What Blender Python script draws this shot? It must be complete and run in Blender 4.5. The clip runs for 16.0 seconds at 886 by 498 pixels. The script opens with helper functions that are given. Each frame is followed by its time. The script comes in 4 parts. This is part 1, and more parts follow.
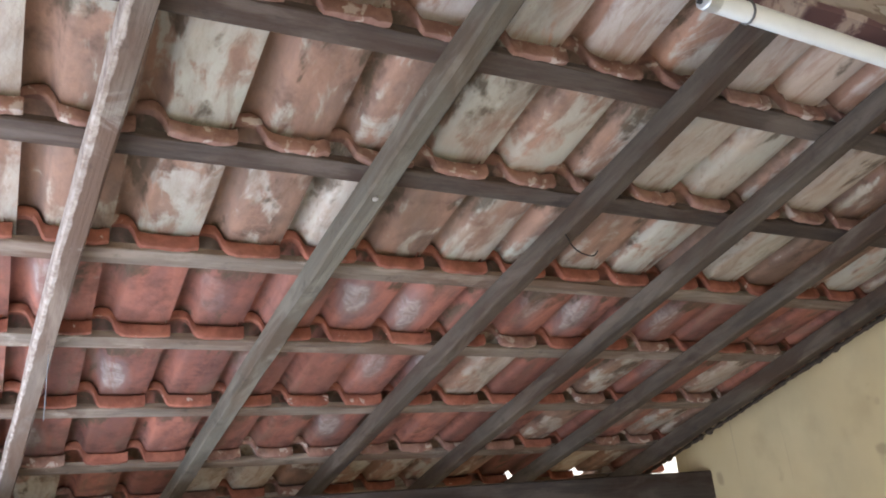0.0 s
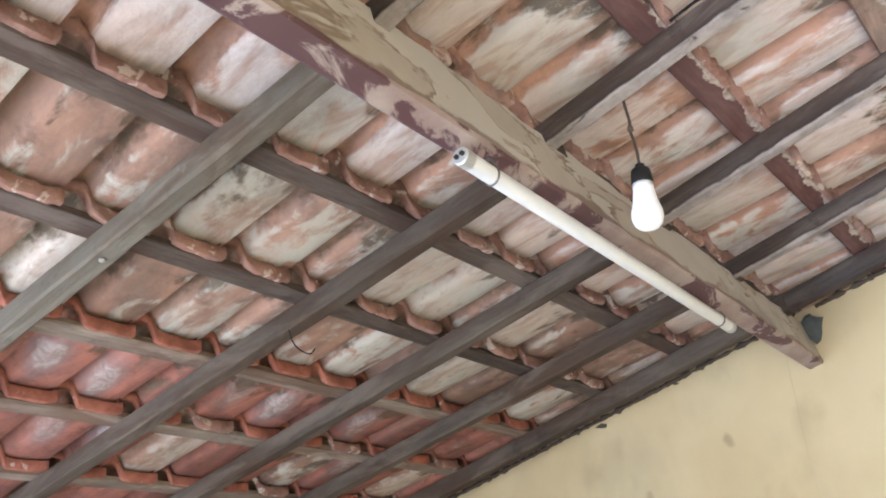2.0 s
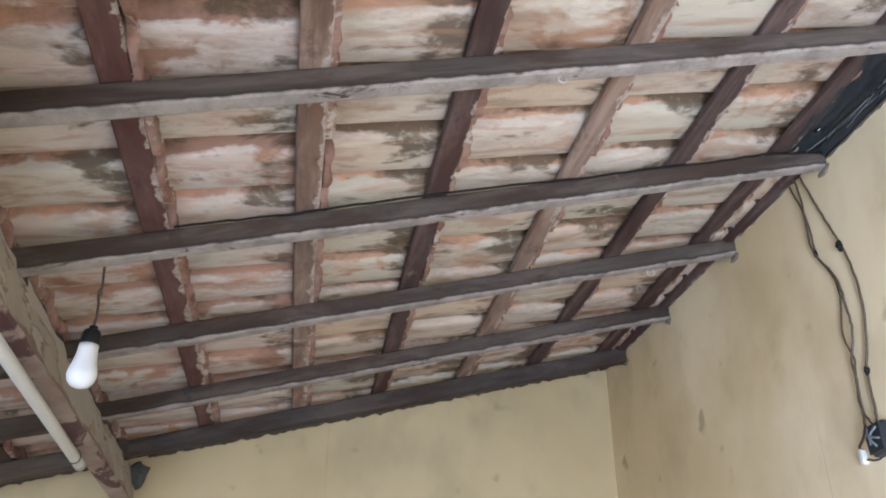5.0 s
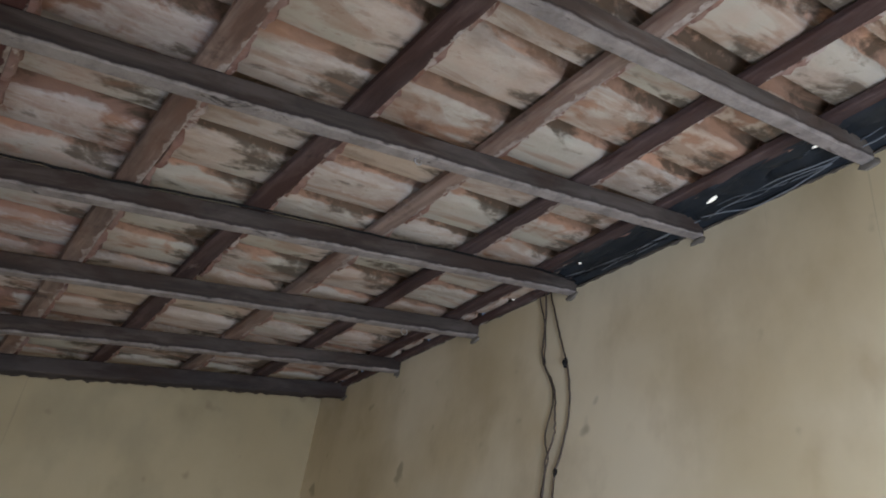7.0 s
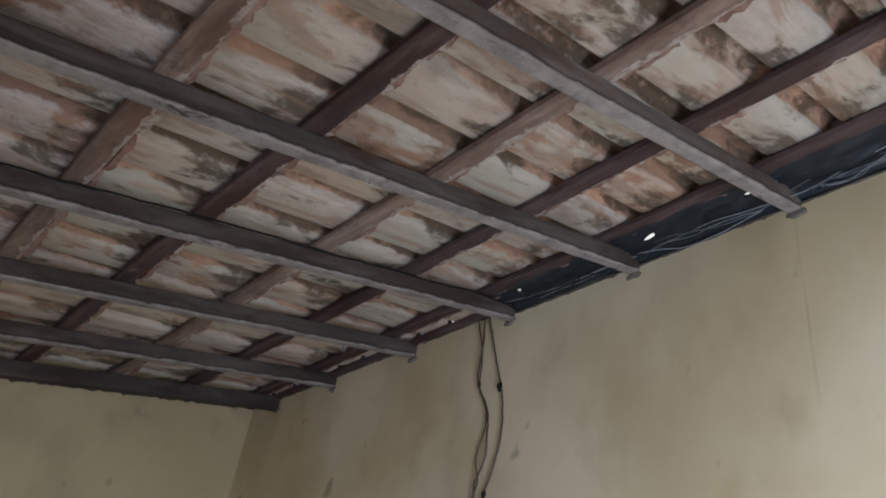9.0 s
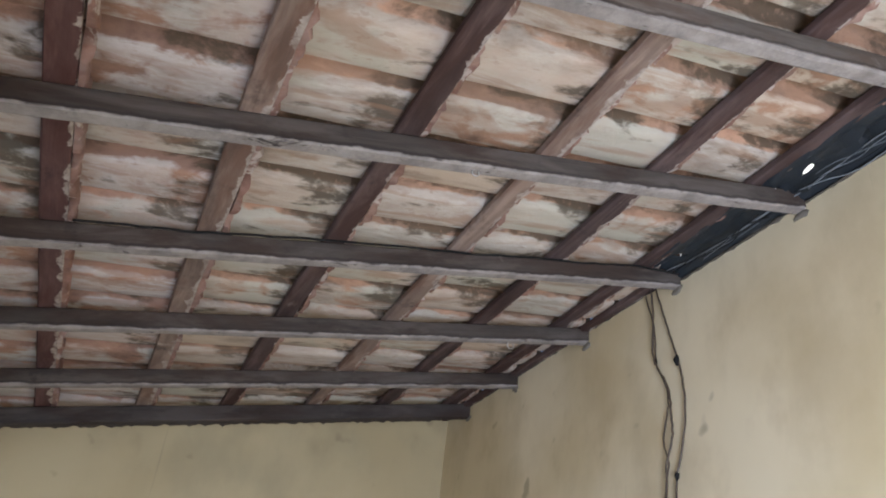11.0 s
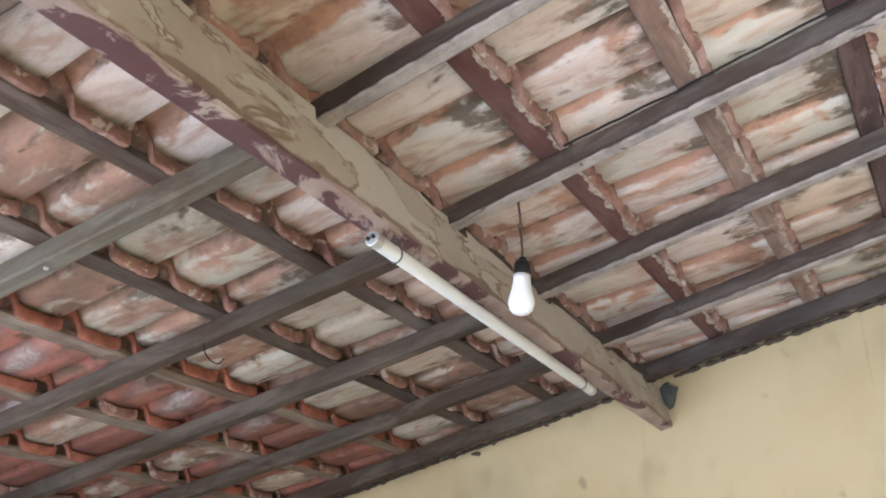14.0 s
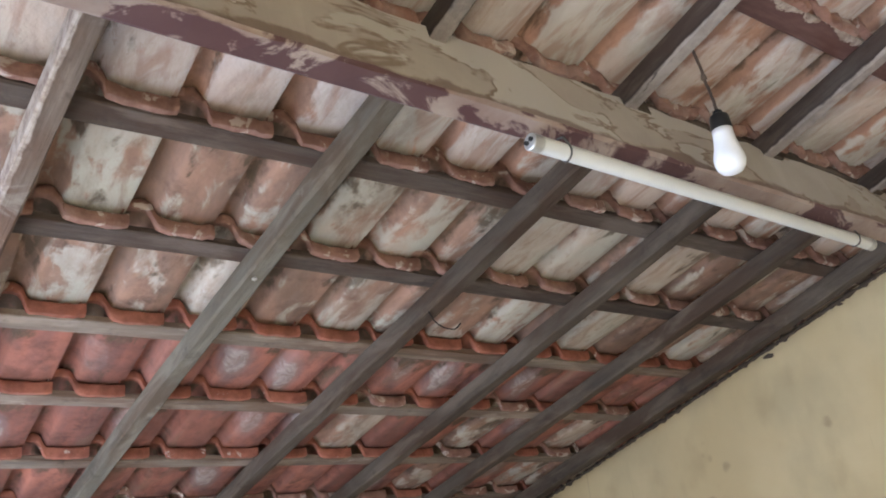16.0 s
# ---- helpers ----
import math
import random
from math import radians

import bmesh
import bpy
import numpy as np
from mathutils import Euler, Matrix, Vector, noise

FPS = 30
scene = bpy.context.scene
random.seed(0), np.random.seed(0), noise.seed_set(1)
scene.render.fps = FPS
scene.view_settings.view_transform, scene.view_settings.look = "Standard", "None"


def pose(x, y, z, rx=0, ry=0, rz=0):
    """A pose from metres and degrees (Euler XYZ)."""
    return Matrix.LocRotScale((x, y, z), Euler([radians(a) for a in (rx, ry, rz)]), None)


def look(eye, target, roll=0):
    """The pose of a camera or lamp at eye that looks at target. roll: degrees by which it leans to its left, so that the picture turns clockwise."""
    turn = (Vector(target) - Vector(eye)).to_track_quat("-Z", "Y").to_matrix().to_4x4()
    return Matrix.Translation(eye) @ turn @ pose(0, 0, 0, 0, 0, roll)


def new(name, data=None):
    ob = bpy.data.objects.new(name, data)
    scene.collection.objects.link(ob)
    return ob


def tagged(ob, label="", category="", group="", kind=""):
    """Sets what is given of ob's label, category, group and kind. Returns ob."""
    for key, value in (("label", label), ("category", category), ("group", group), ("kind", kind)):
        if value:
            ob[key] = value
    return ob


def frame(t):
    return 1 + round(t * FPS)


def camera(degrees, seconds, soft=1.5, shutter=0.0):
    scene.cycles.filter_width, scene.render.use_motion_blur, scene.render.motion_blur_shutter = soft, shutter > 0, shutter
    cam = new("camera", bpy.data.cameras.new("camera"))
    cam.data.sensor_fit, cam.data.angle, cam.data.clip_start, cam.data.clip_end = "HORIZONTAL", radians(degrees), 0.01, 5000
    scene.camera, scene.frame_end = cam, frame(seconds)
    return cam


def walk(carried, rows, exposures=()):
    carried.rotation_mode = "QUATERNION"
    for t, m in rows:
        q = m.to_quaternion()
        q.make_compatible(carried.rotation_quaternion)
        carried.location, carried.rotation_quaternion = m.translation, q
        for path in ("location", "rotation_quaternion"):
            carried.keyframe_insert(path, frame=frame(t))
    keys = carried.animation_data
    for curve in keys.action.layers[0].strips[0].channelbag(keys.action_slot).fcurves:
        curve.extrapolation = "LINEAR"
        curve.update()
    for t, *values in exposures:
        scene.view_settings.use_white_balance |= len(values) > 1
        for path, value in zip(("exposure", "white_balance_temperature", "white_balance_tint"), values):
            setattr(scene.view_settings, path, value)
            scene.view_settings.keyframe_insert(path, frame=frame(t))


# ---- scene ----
cam = camera(57.26, 16.0, 1.9)
PATH = [
    (0, pose(0.1721, 0.7684, 1.7208, 110.154, 5.351, 63.058)),
    (0.5, pose(0.1759, 0.7728, 1.7314, 110.278, 4.819, 59.667)),
    (1, pose(0.1717, 0.7677, 1.7367, 111.032, 4.211, 54.819)),
    (1.5, pose(0.1814, 0.7518, 1.7445, 112.614, 3.433, 47.429)),
    (2, pose(0.1997, 0.7000, 1.7449, 114.297, 2.173, 40.188)),
    (2.5, pose(0.2404, 0.5968, 1.7531, 115.560, 2.748, 33.342)),
    (3, pose(0.2709, 0.5187, 1.7769, 117.317, 2.346, 22.680)),
    (3.5, pose(0.2371, 0.4491, 1.7964, 118.554, 2.206, 13.138)),
    (4, pose(0.2016, 0.4006, 1.8082, 119.136, 1.849, 4.670)),
    (4.5, pose(0.1651, 0.3648, 1.8057, 119.645, 0.109, -2.050)),
    (5, pose(0.1169, 0.3158, 1.7976, 120.168, -0.772, -9.761)),
    (5.2, pose(0.1040, 0.2859, 1.7924, 120.482, -1.236, -12.875)),
    (7.3, pose(-0.1447, 0.2447, 1.7933, 123.379, -7.622, -38.768)),
    (7.5, pose(-0.1514, 0.2419, 1.7802, 123.910, -7.699, -39.833)),
    (8, pose(-0.1547, 0.2249, 1.7812, 124.233, -8.004, -42.059)),
    (8.2, pose(-0.1580, 0.2301, 1.7805, 124.564, -8.141, -43.008)),
    (10.3, pose(-0.0869, 0.2042, 1.7954, 123.481, -6.718, -33.829)),
    (10.5, pose(-0.0679, 0.2023, 1.8064, 123.058, -6.530, -31.537)),
    (11, pose(0.0168, 0.1909, 1.8127, 122.417, -6.427, -24.317)),
    (11.5, pose(0.0796, 0.2132, 1.8107, 122.000, -5.788, -18.171)),
    (12, pose(0.1415, 0.2670, 1.8050, 121.666, -5.162, -10.077)),
    (12.5, pose(0.2248, 0.3315, 1.8087, 121.284, -5.089, 1.048)),
    (13, pose(0.3045, 0.3923, 1.7898, 119.623, -4.427, 12.539)),
    (13.5, pose(0.3827, 0.4386, 1.7805, 116.551, -5.006, 24.662)),
    (14, pose(0.4149, 0.4805, 1.7679, 114.082, -3.679, 31.744)),
    (14.5, pose(0.4018, 0.5478, 1.7469, 112.693, -2.681, 36.766)),
    (15, pose(0.3864, 0.6366, 1.7513, 112.250, -1.658, 43.871)),
    (15.5, pose(0.3893, 0.6948, 1.7462, 112.320, 1.859, 49.987)),
    (16, pose(0.4130, 0.7110, 1.7292, 112.064, 5.680, 55.560)),
]
EXPOSURES = [(0, -0.34), (0.5, -0.05), (1, 0.25), (1.5, 0.17), (2.5, 0.17), (3.5, 0.11), (4.5, -0.28), (5, -0.68), (7.4, -2.07), (8.2, -2.11), (10.4, -1.55), (11, -1.17), (11.5, -0.94), (12, -0.47), (12.5, -0.28), (13, -0.17), (13.5, 0.02), (14.5, -0.44), (15, -0.57), (15.5, -0.52), (16, -0.37)]
walk(cam, PATH, EXPOSURES)

# ---------------------------------------------------------------- light
world = bpy.data.worlds.new("daylight")
scene.world = world
world.use_nodes = True
wn = world.node_tree.nodes
sky = wn.new("ShaderNodeTexSky")
sky.sky_type = "NISHITA"
sky.sun_disc = False
sky.sun_elevation = radians(60)
sky.sun_rotation = radians(-6)
world.node_tree.links.new(sky.outputs[0], wn["Background"].inputs[0])
wn["Background"].inputs[1].default_value = 0.12

sun_data = bpy.data.lights.new("sun", "SUN")
sun_data.energy, sun_data.angle, sun_data.color = 2.5, radians(0.5), (1.0, 0.96, 0.9)
sun = new("sun", sun_data)
sun.matrix_world = look((0, 0, 9), (0.6, -5.2, 0))

def opening_light(name, m, w, h, watts, colour=(1.0, 0.98, 0.95)):
    lamp = bpy.data.lights.new(name, "AREA")
    lamp.shape, lamp.size, lamp.size_y, lamp.energy, lamp.color = "RECTANGLE", w, h, watts, colour
    ob = new(name, lamp)
    ob.matrix_world = m
    return ob

DAY = (0.79, 0.93, 1.22)
# doorway inferred to the south; its lamp is turned to brighten the east wall
opening_light("doorway_daylight", look((0.72, -0.24, 1.12), (1.54, 0.30, 1.22)), 0.90, 2.05, 242, DAY)
# unseen gateway made up for a lamp that brightens the lower roof
opening_light("gateway_fill_lamp", look((-1.40, -0.16, 1.10), (-1.58, 1, 1.12)), 1.50, 2.00, 104, DAY)

# unseen window, likewise made up, to brighten east wall and eaves
opening_light("window_fill_lamp", look((-2.60, 0.65, 1.30), (0, 0.65, 1.36)), 1.05, 0.82, 22, DAY)

# ---------------------------------------------------------------- frame of the roof
TH = radians(15.3)
Z0 = 1.30
# x up the slope (east), y along the battens (north), z square to the roof
ROOF = Matrix.Translation((0, 0, Z0)) @ Matrix.Rotation(-TH, 4, "Y")
DECK = 1.42          # top of the rafters, underside of the battens
RAF = 0.055          # rafter depth

def roof_point(x, y, n):
    return ROOF @ Vector((x, y, n))

rng = random.Random(7)

# ---------------------------------------------------------------- materials
class Nodes:
    def __init__(self, name):
        self.mat = bpy.data.materials.new(name)
        self.mat.use_nodes = True
        self.t = self.mat.node_tree
        self.bsdf = self.t.nodes["Principled BSDF"]
    def add(self, kind, **props):
        n = self.t.nodes.new(kind)
        for k, v in props.items():
            if k == "operation":
                n.operation = v
            elif k == "data_type":
                n.data_type = v
            elif k == "blend":
                n.blend_type = v
        return n
    def link(self, a, b):
        self.t.links.new(a, b)
    def coords(self, scale=(1, 1, 1), spread=True):
        tc = self.add("ShaderNodeTexCoord")
        mp = self.add("ShaderNodeMapping")
        mp.inputs["Scale"].default_value = scale
        if spread:
            oi = self.add("ShaderNodeObjectInfo")
            mul = self.add("ShaderNodeMath", operation="MULTIPLY")
            mul.inputs[1].default_value = 37.0
            self.link(oi.outputs["Random"], mul.inputs[0])
            cmb = self.add("ShaderNodeCombineXYZ")
            for i in range(3):
                self.link(mul.outputs[0], cmb.inputs[i])
            self.link(cmb.outputs[0], mp.inputs["Location"])
        self.link(tc.outputs["Object"], mp.inputs["Vector"])
        return mp.outputs[0]
    def noise(self, vec, scale, detail=6.0, rough=0.6, distort=0.0):
        n = self.add("ShaderNodeTexNoise")
        n.inputs["Scale"].default_value = scale
        n.inputs["Detail"].default_value = detail
        n.inputs["Roughness"].default_value = rough
        n.inputs["Distortion"].default_value = distort
        self.link(vec, n.inputs["Vector"])
        return n.outputs["Fac"]
    def ramp(self, fac, lo, hi):
        r = self.add("ShaderNodeMapRange")
        r.interpolation_type = "SMOOTHSTEP"
        r.inputs["From Min"].default_value, r.inputs["From Max"].default_value = lo, hi
        self.link(fac, r.inputs["Value"])
        return r.outputs[0]
    def math(self, op, a, b):
        n = self.add("ShaderNodeMath", operation=op)
        for i, v in enumerate((a, b)):
            if isinstance(v, (int, float)):
                n.inputs[i].default_value = v
            else:
                self.link(v, n.inputs[i])
        return n.outputs[0]
    def mix(self, fac, a, b, blend="MIX"):
        n = self.add("ShaderNodeMix", data_type="RGBA", blend=blend)
        for sock, v in ((n.inputs[0], fac), (n.inputs[6], a), (n.inputs[7], b)):
            if isinstance(v, (int, float)):
                sock.default_value = v
            elif isinstance(v, tuple):
                sock.default_value = (*v, 1.0)
            else:
                self.link(v, sock)
        return n.outputs[2]
    def done(self, colour, rough=0.85, bump=None, strength=0.4, distance=0.002, spec=0.25):
        if isinstance(colour, tuple):
            self.bsdf.inputs["Base Color"].default_value = (*colour, 1)
        else:
            self.link(colour, self.bsdf.inputs["Base Color"])
        if isinstance(rough, float):
            self.bsdf.inputs["Roughness"].default_value = rough
        else:
            self.link(rough, self.bsdf.inputs["Roughness"])
        self.bsdf.inputs["Specular IOR Level"].default_value = spec
        if bump is not None:
            b = self.add("ShaderNodeBump")
            b.inputs["Strength"].default_value = strength
            b.inputs["Distance"].default_value = distance
            self.link(bump, b.inputs["Height"])
            self.link(b.outputs[0], self.bsdf.inputs["Normal"])
        return self.mat

def tile_material(name, clay_a, clay_b, wash, wash_lo, wash_hi, mold_lo, low_gain=0.25, blob=False, head_bare=0.08, roll_shade_mold=0.0, splash=0.0, patchy=0.75, soot_amount=0.55, spread=0.34, head_clay=(0.29, 0.158, 0.122)):
    """Fired clay with limewash left in streaks along the tile, and dark mould that also shades the rolls."""
    m = Nodes(name)
    along = m.coords((4.6, 12.0, 12.0))
    even = m.coords((1, 1, 1))
    oi = m.add("ShaderNodeObjectInfo")
    clay = m.mix(m.ramp(m.noise(along, 1.3, 5), 0.35, 0.65), clay_a, clay_b)
    clay = m.mix(m.ramp(m.noise(even, 9, 6, 0.65), 0.45, 0.75), clay, tuple(0.5 * v for v in clay_b))
    shade = m.math("ADD", 0.75, m.math("MULTIPLY", oi.outputs["Random"], 0.5))
    cs = m.add("ShaderNodeCombineXYZ")
    for i in range(3):
        m.link(shade, cs.inputs[i])
    clay = m.mix(1.0, clay, cs.outputs[0], "MULTIPLY")
    # limewash lies thick on the low pans and thin up in the rolls
    tc = m.add("ShaderNodeTexCoord")
    sep = m.add("ShaderNodeSeparateXYZ")
    m.link(tc.outputs["Object"], sep.inputs[0])
    low = m.ramp(sep.outputs["Z"], 0.026, 0.004)
    streak = m.noise(along, 1.4, 7, 0.62, 0.7)
    patch = m.noise(even, 6.0, 5, 0.55, 1.0)
    amount = m.math("ADD", m.math("MULTIPLY", streak, 0.75), m.math("MULTIPLY", patch, patchy))
    amount = m.math("ADD", amount, m.math("MULTIPLY", low, low_gain))
    amount = m.math("ADD", amount, m.math("MULTIPLY", m.math("SUBTRACT", oi.outputs["Random"], 0.35), spread))
    raw = m.ramp(sep.outputs["X"], -0.020, -0.012)
    amount = m.math("SUBTRACT", amount, m.math("MULTIPLY", raw, head_bare))
    washed = m.ramp(amount, wash_lo, wash_hi)
    tint = m.mix(m.ramp(m.noise(along, 2.5, 7, 0.7), 0.3, 0.7), tuple(v * k for v, k in zip(wash, (0.80, 0.72, 0.68))), wash)
    # each tile was washed from another bucket: pinkish, ochre or greenish
    hue = m.math("FRACT", m.math("MULTIPLY", oi.outputs["Random"], 13.7), 0.0)
    tint = m.mix(m.math("MULTIPLY", m.ramp(hue, 0.55, 0.95), 0.7), tint, tuple(v * k for v, k in zip(wash, (0.98, 0.85, 0.72))))
    tint = m.mix(m.math("MULTIPLY", m.ramp(hue, 0.40, 0.05), 0.7), tint, tuple(v * k for v, k in zip(wash, (0.86, 0.90, 0.84))))
    tint = m.mix(m.math("MULTIPLY", m.ramp(m.noise(even, 4, 5), 0.5, 0.7), 0.5), tint, tuple(v * k for v, k in zip(wash, (0.92, 0.72, 0.62))))
    tint = m.mix(m.math("MULTIPLY", m.ramp(m.noise(m.coords((0.7, 0.9, 0.9)), 5, 5), 0.52, 0.66), 0.6), tint, tuple(v * k for v, k in zip(wash, (0.80, 0.86, 0.80))))
    col = m.mix(m.math("MULTIPLY", washed, 0.94), clay, tint)
    # crusts broken off in small crisp flakes
    crust = m.math("MULTIPLY", m.ramp(m.noise(m.coords((10, 20, 20)), 2.2, 7, 0.66, 0.1), 0.56, 0.62), m.ramp(m.noise(even, 5.5, 4), 0.48, 0.60))
    col = m.mix(m.math("MULTIPLY", crust, 0.4), col, tuple(0.8 * v for v in clay_b))
    if blob:
        # lime that ran through the lap and dried as a tongue on the pan of some tiles
        pick = m.math("FRACT", m.math("MULTIPLY", oi.outputs["Random"], 29.3), 0.0)
        u = m.math("ADD", sep.outputs["X"], m.math("ADD", 0.16, m.math("MULTIPLY", m.math("FRACT", m.math("MULTIPLY", pick, 7.0), 0.0), 0.14)))
        v = m.math("ADD", sep.outputs["Y"], m.math("MULTIPLY", u, 0.12))
        v = m.math("SUBTRACT", v, 0.078)
        wob = m.math("MULTIPLY", m.math("SUBTRACT", m.noise(even, 14, 3), 0.5), 1.5)
        q = m.math("ADD", m.math("POWER", m.math("DIVIDE", u, 0.095), 2.0), m.math("POWER", m.math("DIVIDE", v, 0.034), 2.0))
        q = m.math("ADD", q, wob)
        some = m.ramp(pick, 0.55, 0.85)
        halo = m.math("MULTIPLY", m.ramp(q, 2.6, 0.9), some)
        tongue = m.math("MULTIPLY", m.ramp(q, 1.0, 0.45), some)
        col = m.mix(m.math("MULTIPLY", halo, 0.6), col, (0.20, 0.14, 0.125))
        spill = m.mix(m.ramp(m.noise(even, 26, 5, 0.65, 0.8), 0.35, 0.65), (0.21, 0.17, 0.148), (0.41, 0.36, 0.32))
        col = m.mix(m.math("MULTIPLY", tongue, 0.6), col, spill)
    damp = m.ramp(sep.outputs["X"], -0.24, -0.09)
    # mould blotches, weighted up into the rolls to deepen their shade too
    mold = m.math("ADD", m.noise(m.coords((0.8, 1.7, 1.7)), 6.5, 6, 0.58, 0.3), m.math("ADD", m.math("MULTIPLY", damp, 0.13), m.math("MULTIPLY", m.ramp(sep.outputs["Z"], 0.004, 0.030), roll_shade_mold)))
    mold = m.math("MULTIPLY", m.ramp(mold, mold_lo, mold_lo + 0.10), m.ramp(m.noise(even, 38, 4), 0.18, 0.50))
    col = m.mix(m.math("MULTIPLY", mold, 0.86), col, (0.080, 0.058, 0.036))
    run = m.ramp(m.noise(m.coords((1.6, 7.0, 7.0)), 2.3, 6, 0.6, 0.9), 0.50, 0.64)
    col = m.mix(m.math("MULTIPLY", run, 0.55), col, tuple(v * k for v, k in zip(clay_b, (0.85, 0.78, 0.70))))
    soot = m.ramp(m.noise(m.coords((2.0, 6.0, 6.0)), 1.6, 7, 0.65, 0.5), 0.50, 0.70)
    col = m.mix(m.math("MULTIPLY", soot, soot_amount), col, (0.155, 0.105, 0.072))
    # the hooked heads: clean fired clay with lime splashes
    head = m.ramp(sep.outputs["X"], -0.024, -0.014)
    fresh = m.mix(m.ramp(m.noise(even, 18, 5, 0.65), 0.35, 0.65), head_clay, tuple(v * k for v, k in zip(head_clay, (0.62, 0.56, 0.55))))
    col = m.mix(m.math("MULTIPLY", head, 0.8), col, fresh)
    dab = m.math("MULTIPLY", head, m.ramp(m.noise(even, 19, 5, 0.6, 0.5), 0.60 - splash, 0.66 - splash))
    col = m.mix(m.math("MULTIPLY", dab, 0.8), col, (0.47, 0.39, 0.33))
    bump = m.math("ADD", m.math("MULTIPLY", m.noise(along, 5, 6), 0.6), m.noise(even, 90, 3))
    return m.done(col, 0.9, bump, 0.5, 0.003, 0.15)

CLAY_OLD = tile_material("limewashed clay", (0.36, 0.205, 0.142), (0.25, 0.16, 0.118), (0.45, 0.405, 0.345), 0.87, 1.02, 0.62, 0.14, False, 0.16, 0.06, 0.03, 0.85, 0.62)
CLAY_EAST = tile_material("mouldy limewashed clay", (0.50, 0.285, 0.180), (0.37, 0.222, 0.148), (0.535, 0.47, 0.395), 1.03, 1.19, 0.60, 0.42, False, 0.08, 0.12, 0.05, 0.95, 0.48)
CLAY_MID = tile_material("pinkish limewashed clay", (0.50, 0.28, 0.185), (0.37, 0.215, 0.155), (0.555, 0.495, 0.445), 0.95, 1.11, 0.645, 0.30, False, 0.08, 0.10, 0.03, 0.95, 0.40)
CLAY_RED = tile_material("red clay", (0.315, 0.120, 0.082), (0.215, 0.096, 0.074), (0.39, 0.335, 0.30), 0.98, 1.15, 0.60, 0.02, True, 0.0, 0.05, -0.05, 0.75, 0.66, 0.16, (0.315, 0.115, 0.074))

def wood_material(name, a, b, pale, pale_amount=0.62, wash_edge=None, crust=None, crust_wob=0.085):
    """Rough sawn timber, grain along x; wash_edge: limewash up to that height over the underside."""
    m = Nodes(name)
    grain = m.coords((1.2, 26, 26))
    even = m.coords((1, 1, 1))
    col = m.mix(m.ramp(m.noise(grain, 3.0, 8, 0.7, 0.4), 0.2, 0.8), a, b)
    mean = tuple((p + q) / 2 for p, q in zip(a, b))
    col = m.mix(m.ramp(m.noise(m.coords((1.0, 3.0, 3.0)), 2.6, 5, 0.6, 0.4), 0.40, 0.62), col, tuple(v * k for v, k in zip(mean, (0.80, 0.66, 0.60))))
    col = m.mix(m.ramp(m.noise(even, 6, 7, 0.65, 0.5), pale_amount, pale_amount + 0.10), col, pale)
    col = m.mix(m.math("MULTIPLY", m.ramp(m.noise(m.coords((1, 4, 4)), 3.2, 6, 0.6, 0.6), 0.46, 0.66), 0.55), col, tuple(1.55 * v for v in b))
    col = m.mix(m.math("MULTIPLY", m.ramp(m.noise(m.coords((0.8, 5, 5)), 2.1, 6, 0.65), 0.50, 0.66), 0.6), col, tuple(0.55 * v for v in a))
    col = m.mix(m.math("MULTIPLY", m.ramp(m.noise(even, 11, 6, 0.7), 0.55, 0.75), 0.6), col, (0.03, 0.024, 0.02))
    if wash_edge is not None:
        tc = m.add("ShaderNodeTexCoord")
        sep = m.add("ShaderNodeSeparateXYZ")
        m.link(tc.outputs["Object"], sep.inputs[0])
        wob = m.math("MULTIPLY", m.math("SUBTRACT", m.noise(m.coords((1, 1, 1)), 19, 5, 0.6), 0.5), 0.020)
        h = m.math("ADD", sep.outputs["Z"], wob)
        line = m.ramp(h, wash_edge + 0.006, wash_edge + 0.001)
        dark = m.ramp(h, wash_edge + 0.014, wash_edge + 0.007)
        col = m.mix(m.math("MULTIPLY", dark, 0.6), col, (0.035, 0.028, 0.026))
        wash = m.mix(m.ramp(m.noise(even, 14, 6, 0.7), 0.3, 0.7), (0.20, 0.17, 0.15), (0.36, 0.31, 0.275))
        bare = m.ramp(m.noise(m.coords((6, 14, 14)), 2.0, 6, 0.65, 0.5), 0.70, 0.60)
        col = m.mix(m.math("MULTIPLY", m.math("MULTIPLY", line, bare), 0.9), col, wash)
    # lime crust along one side; on the tan rafter also its painted daylight
    if crust is not None:
        tc = m.add("ShaderNodeTexCoord")
        sep = m.add("ShaderNodeSeparateXYZ")
        m.link(tc.outputs["Object"], sep.inputs[0])
        wob = m.math("MULTIPLY", m.math("SUBTRACT", m.noise(even, 13, 6, 0.65, 0.3), 0.5), crust_wob)
        on = m.ramp(m.math("ADD", sep.outputs["Y"], wob), crust + 0.002, crust - 0.002)
        lime = m.mix(m.ramp(m.noise(even, 30, 5, 0.7), 0.35, 0.65), (0.25, 0.19, 0.155), (0.47, 0.40, 0.34))
        col = m.mix(m.math("MULTIPLY", on, 0.85), col, lime)
    bump = m.math("ADD", m.noise(grain, 6, 6), m.math("MULTIPLY", m.noise(even, 50, 4), 0.5))
    return m.done(col, 0.85, bump, 0.6, 0.003, 0.1)

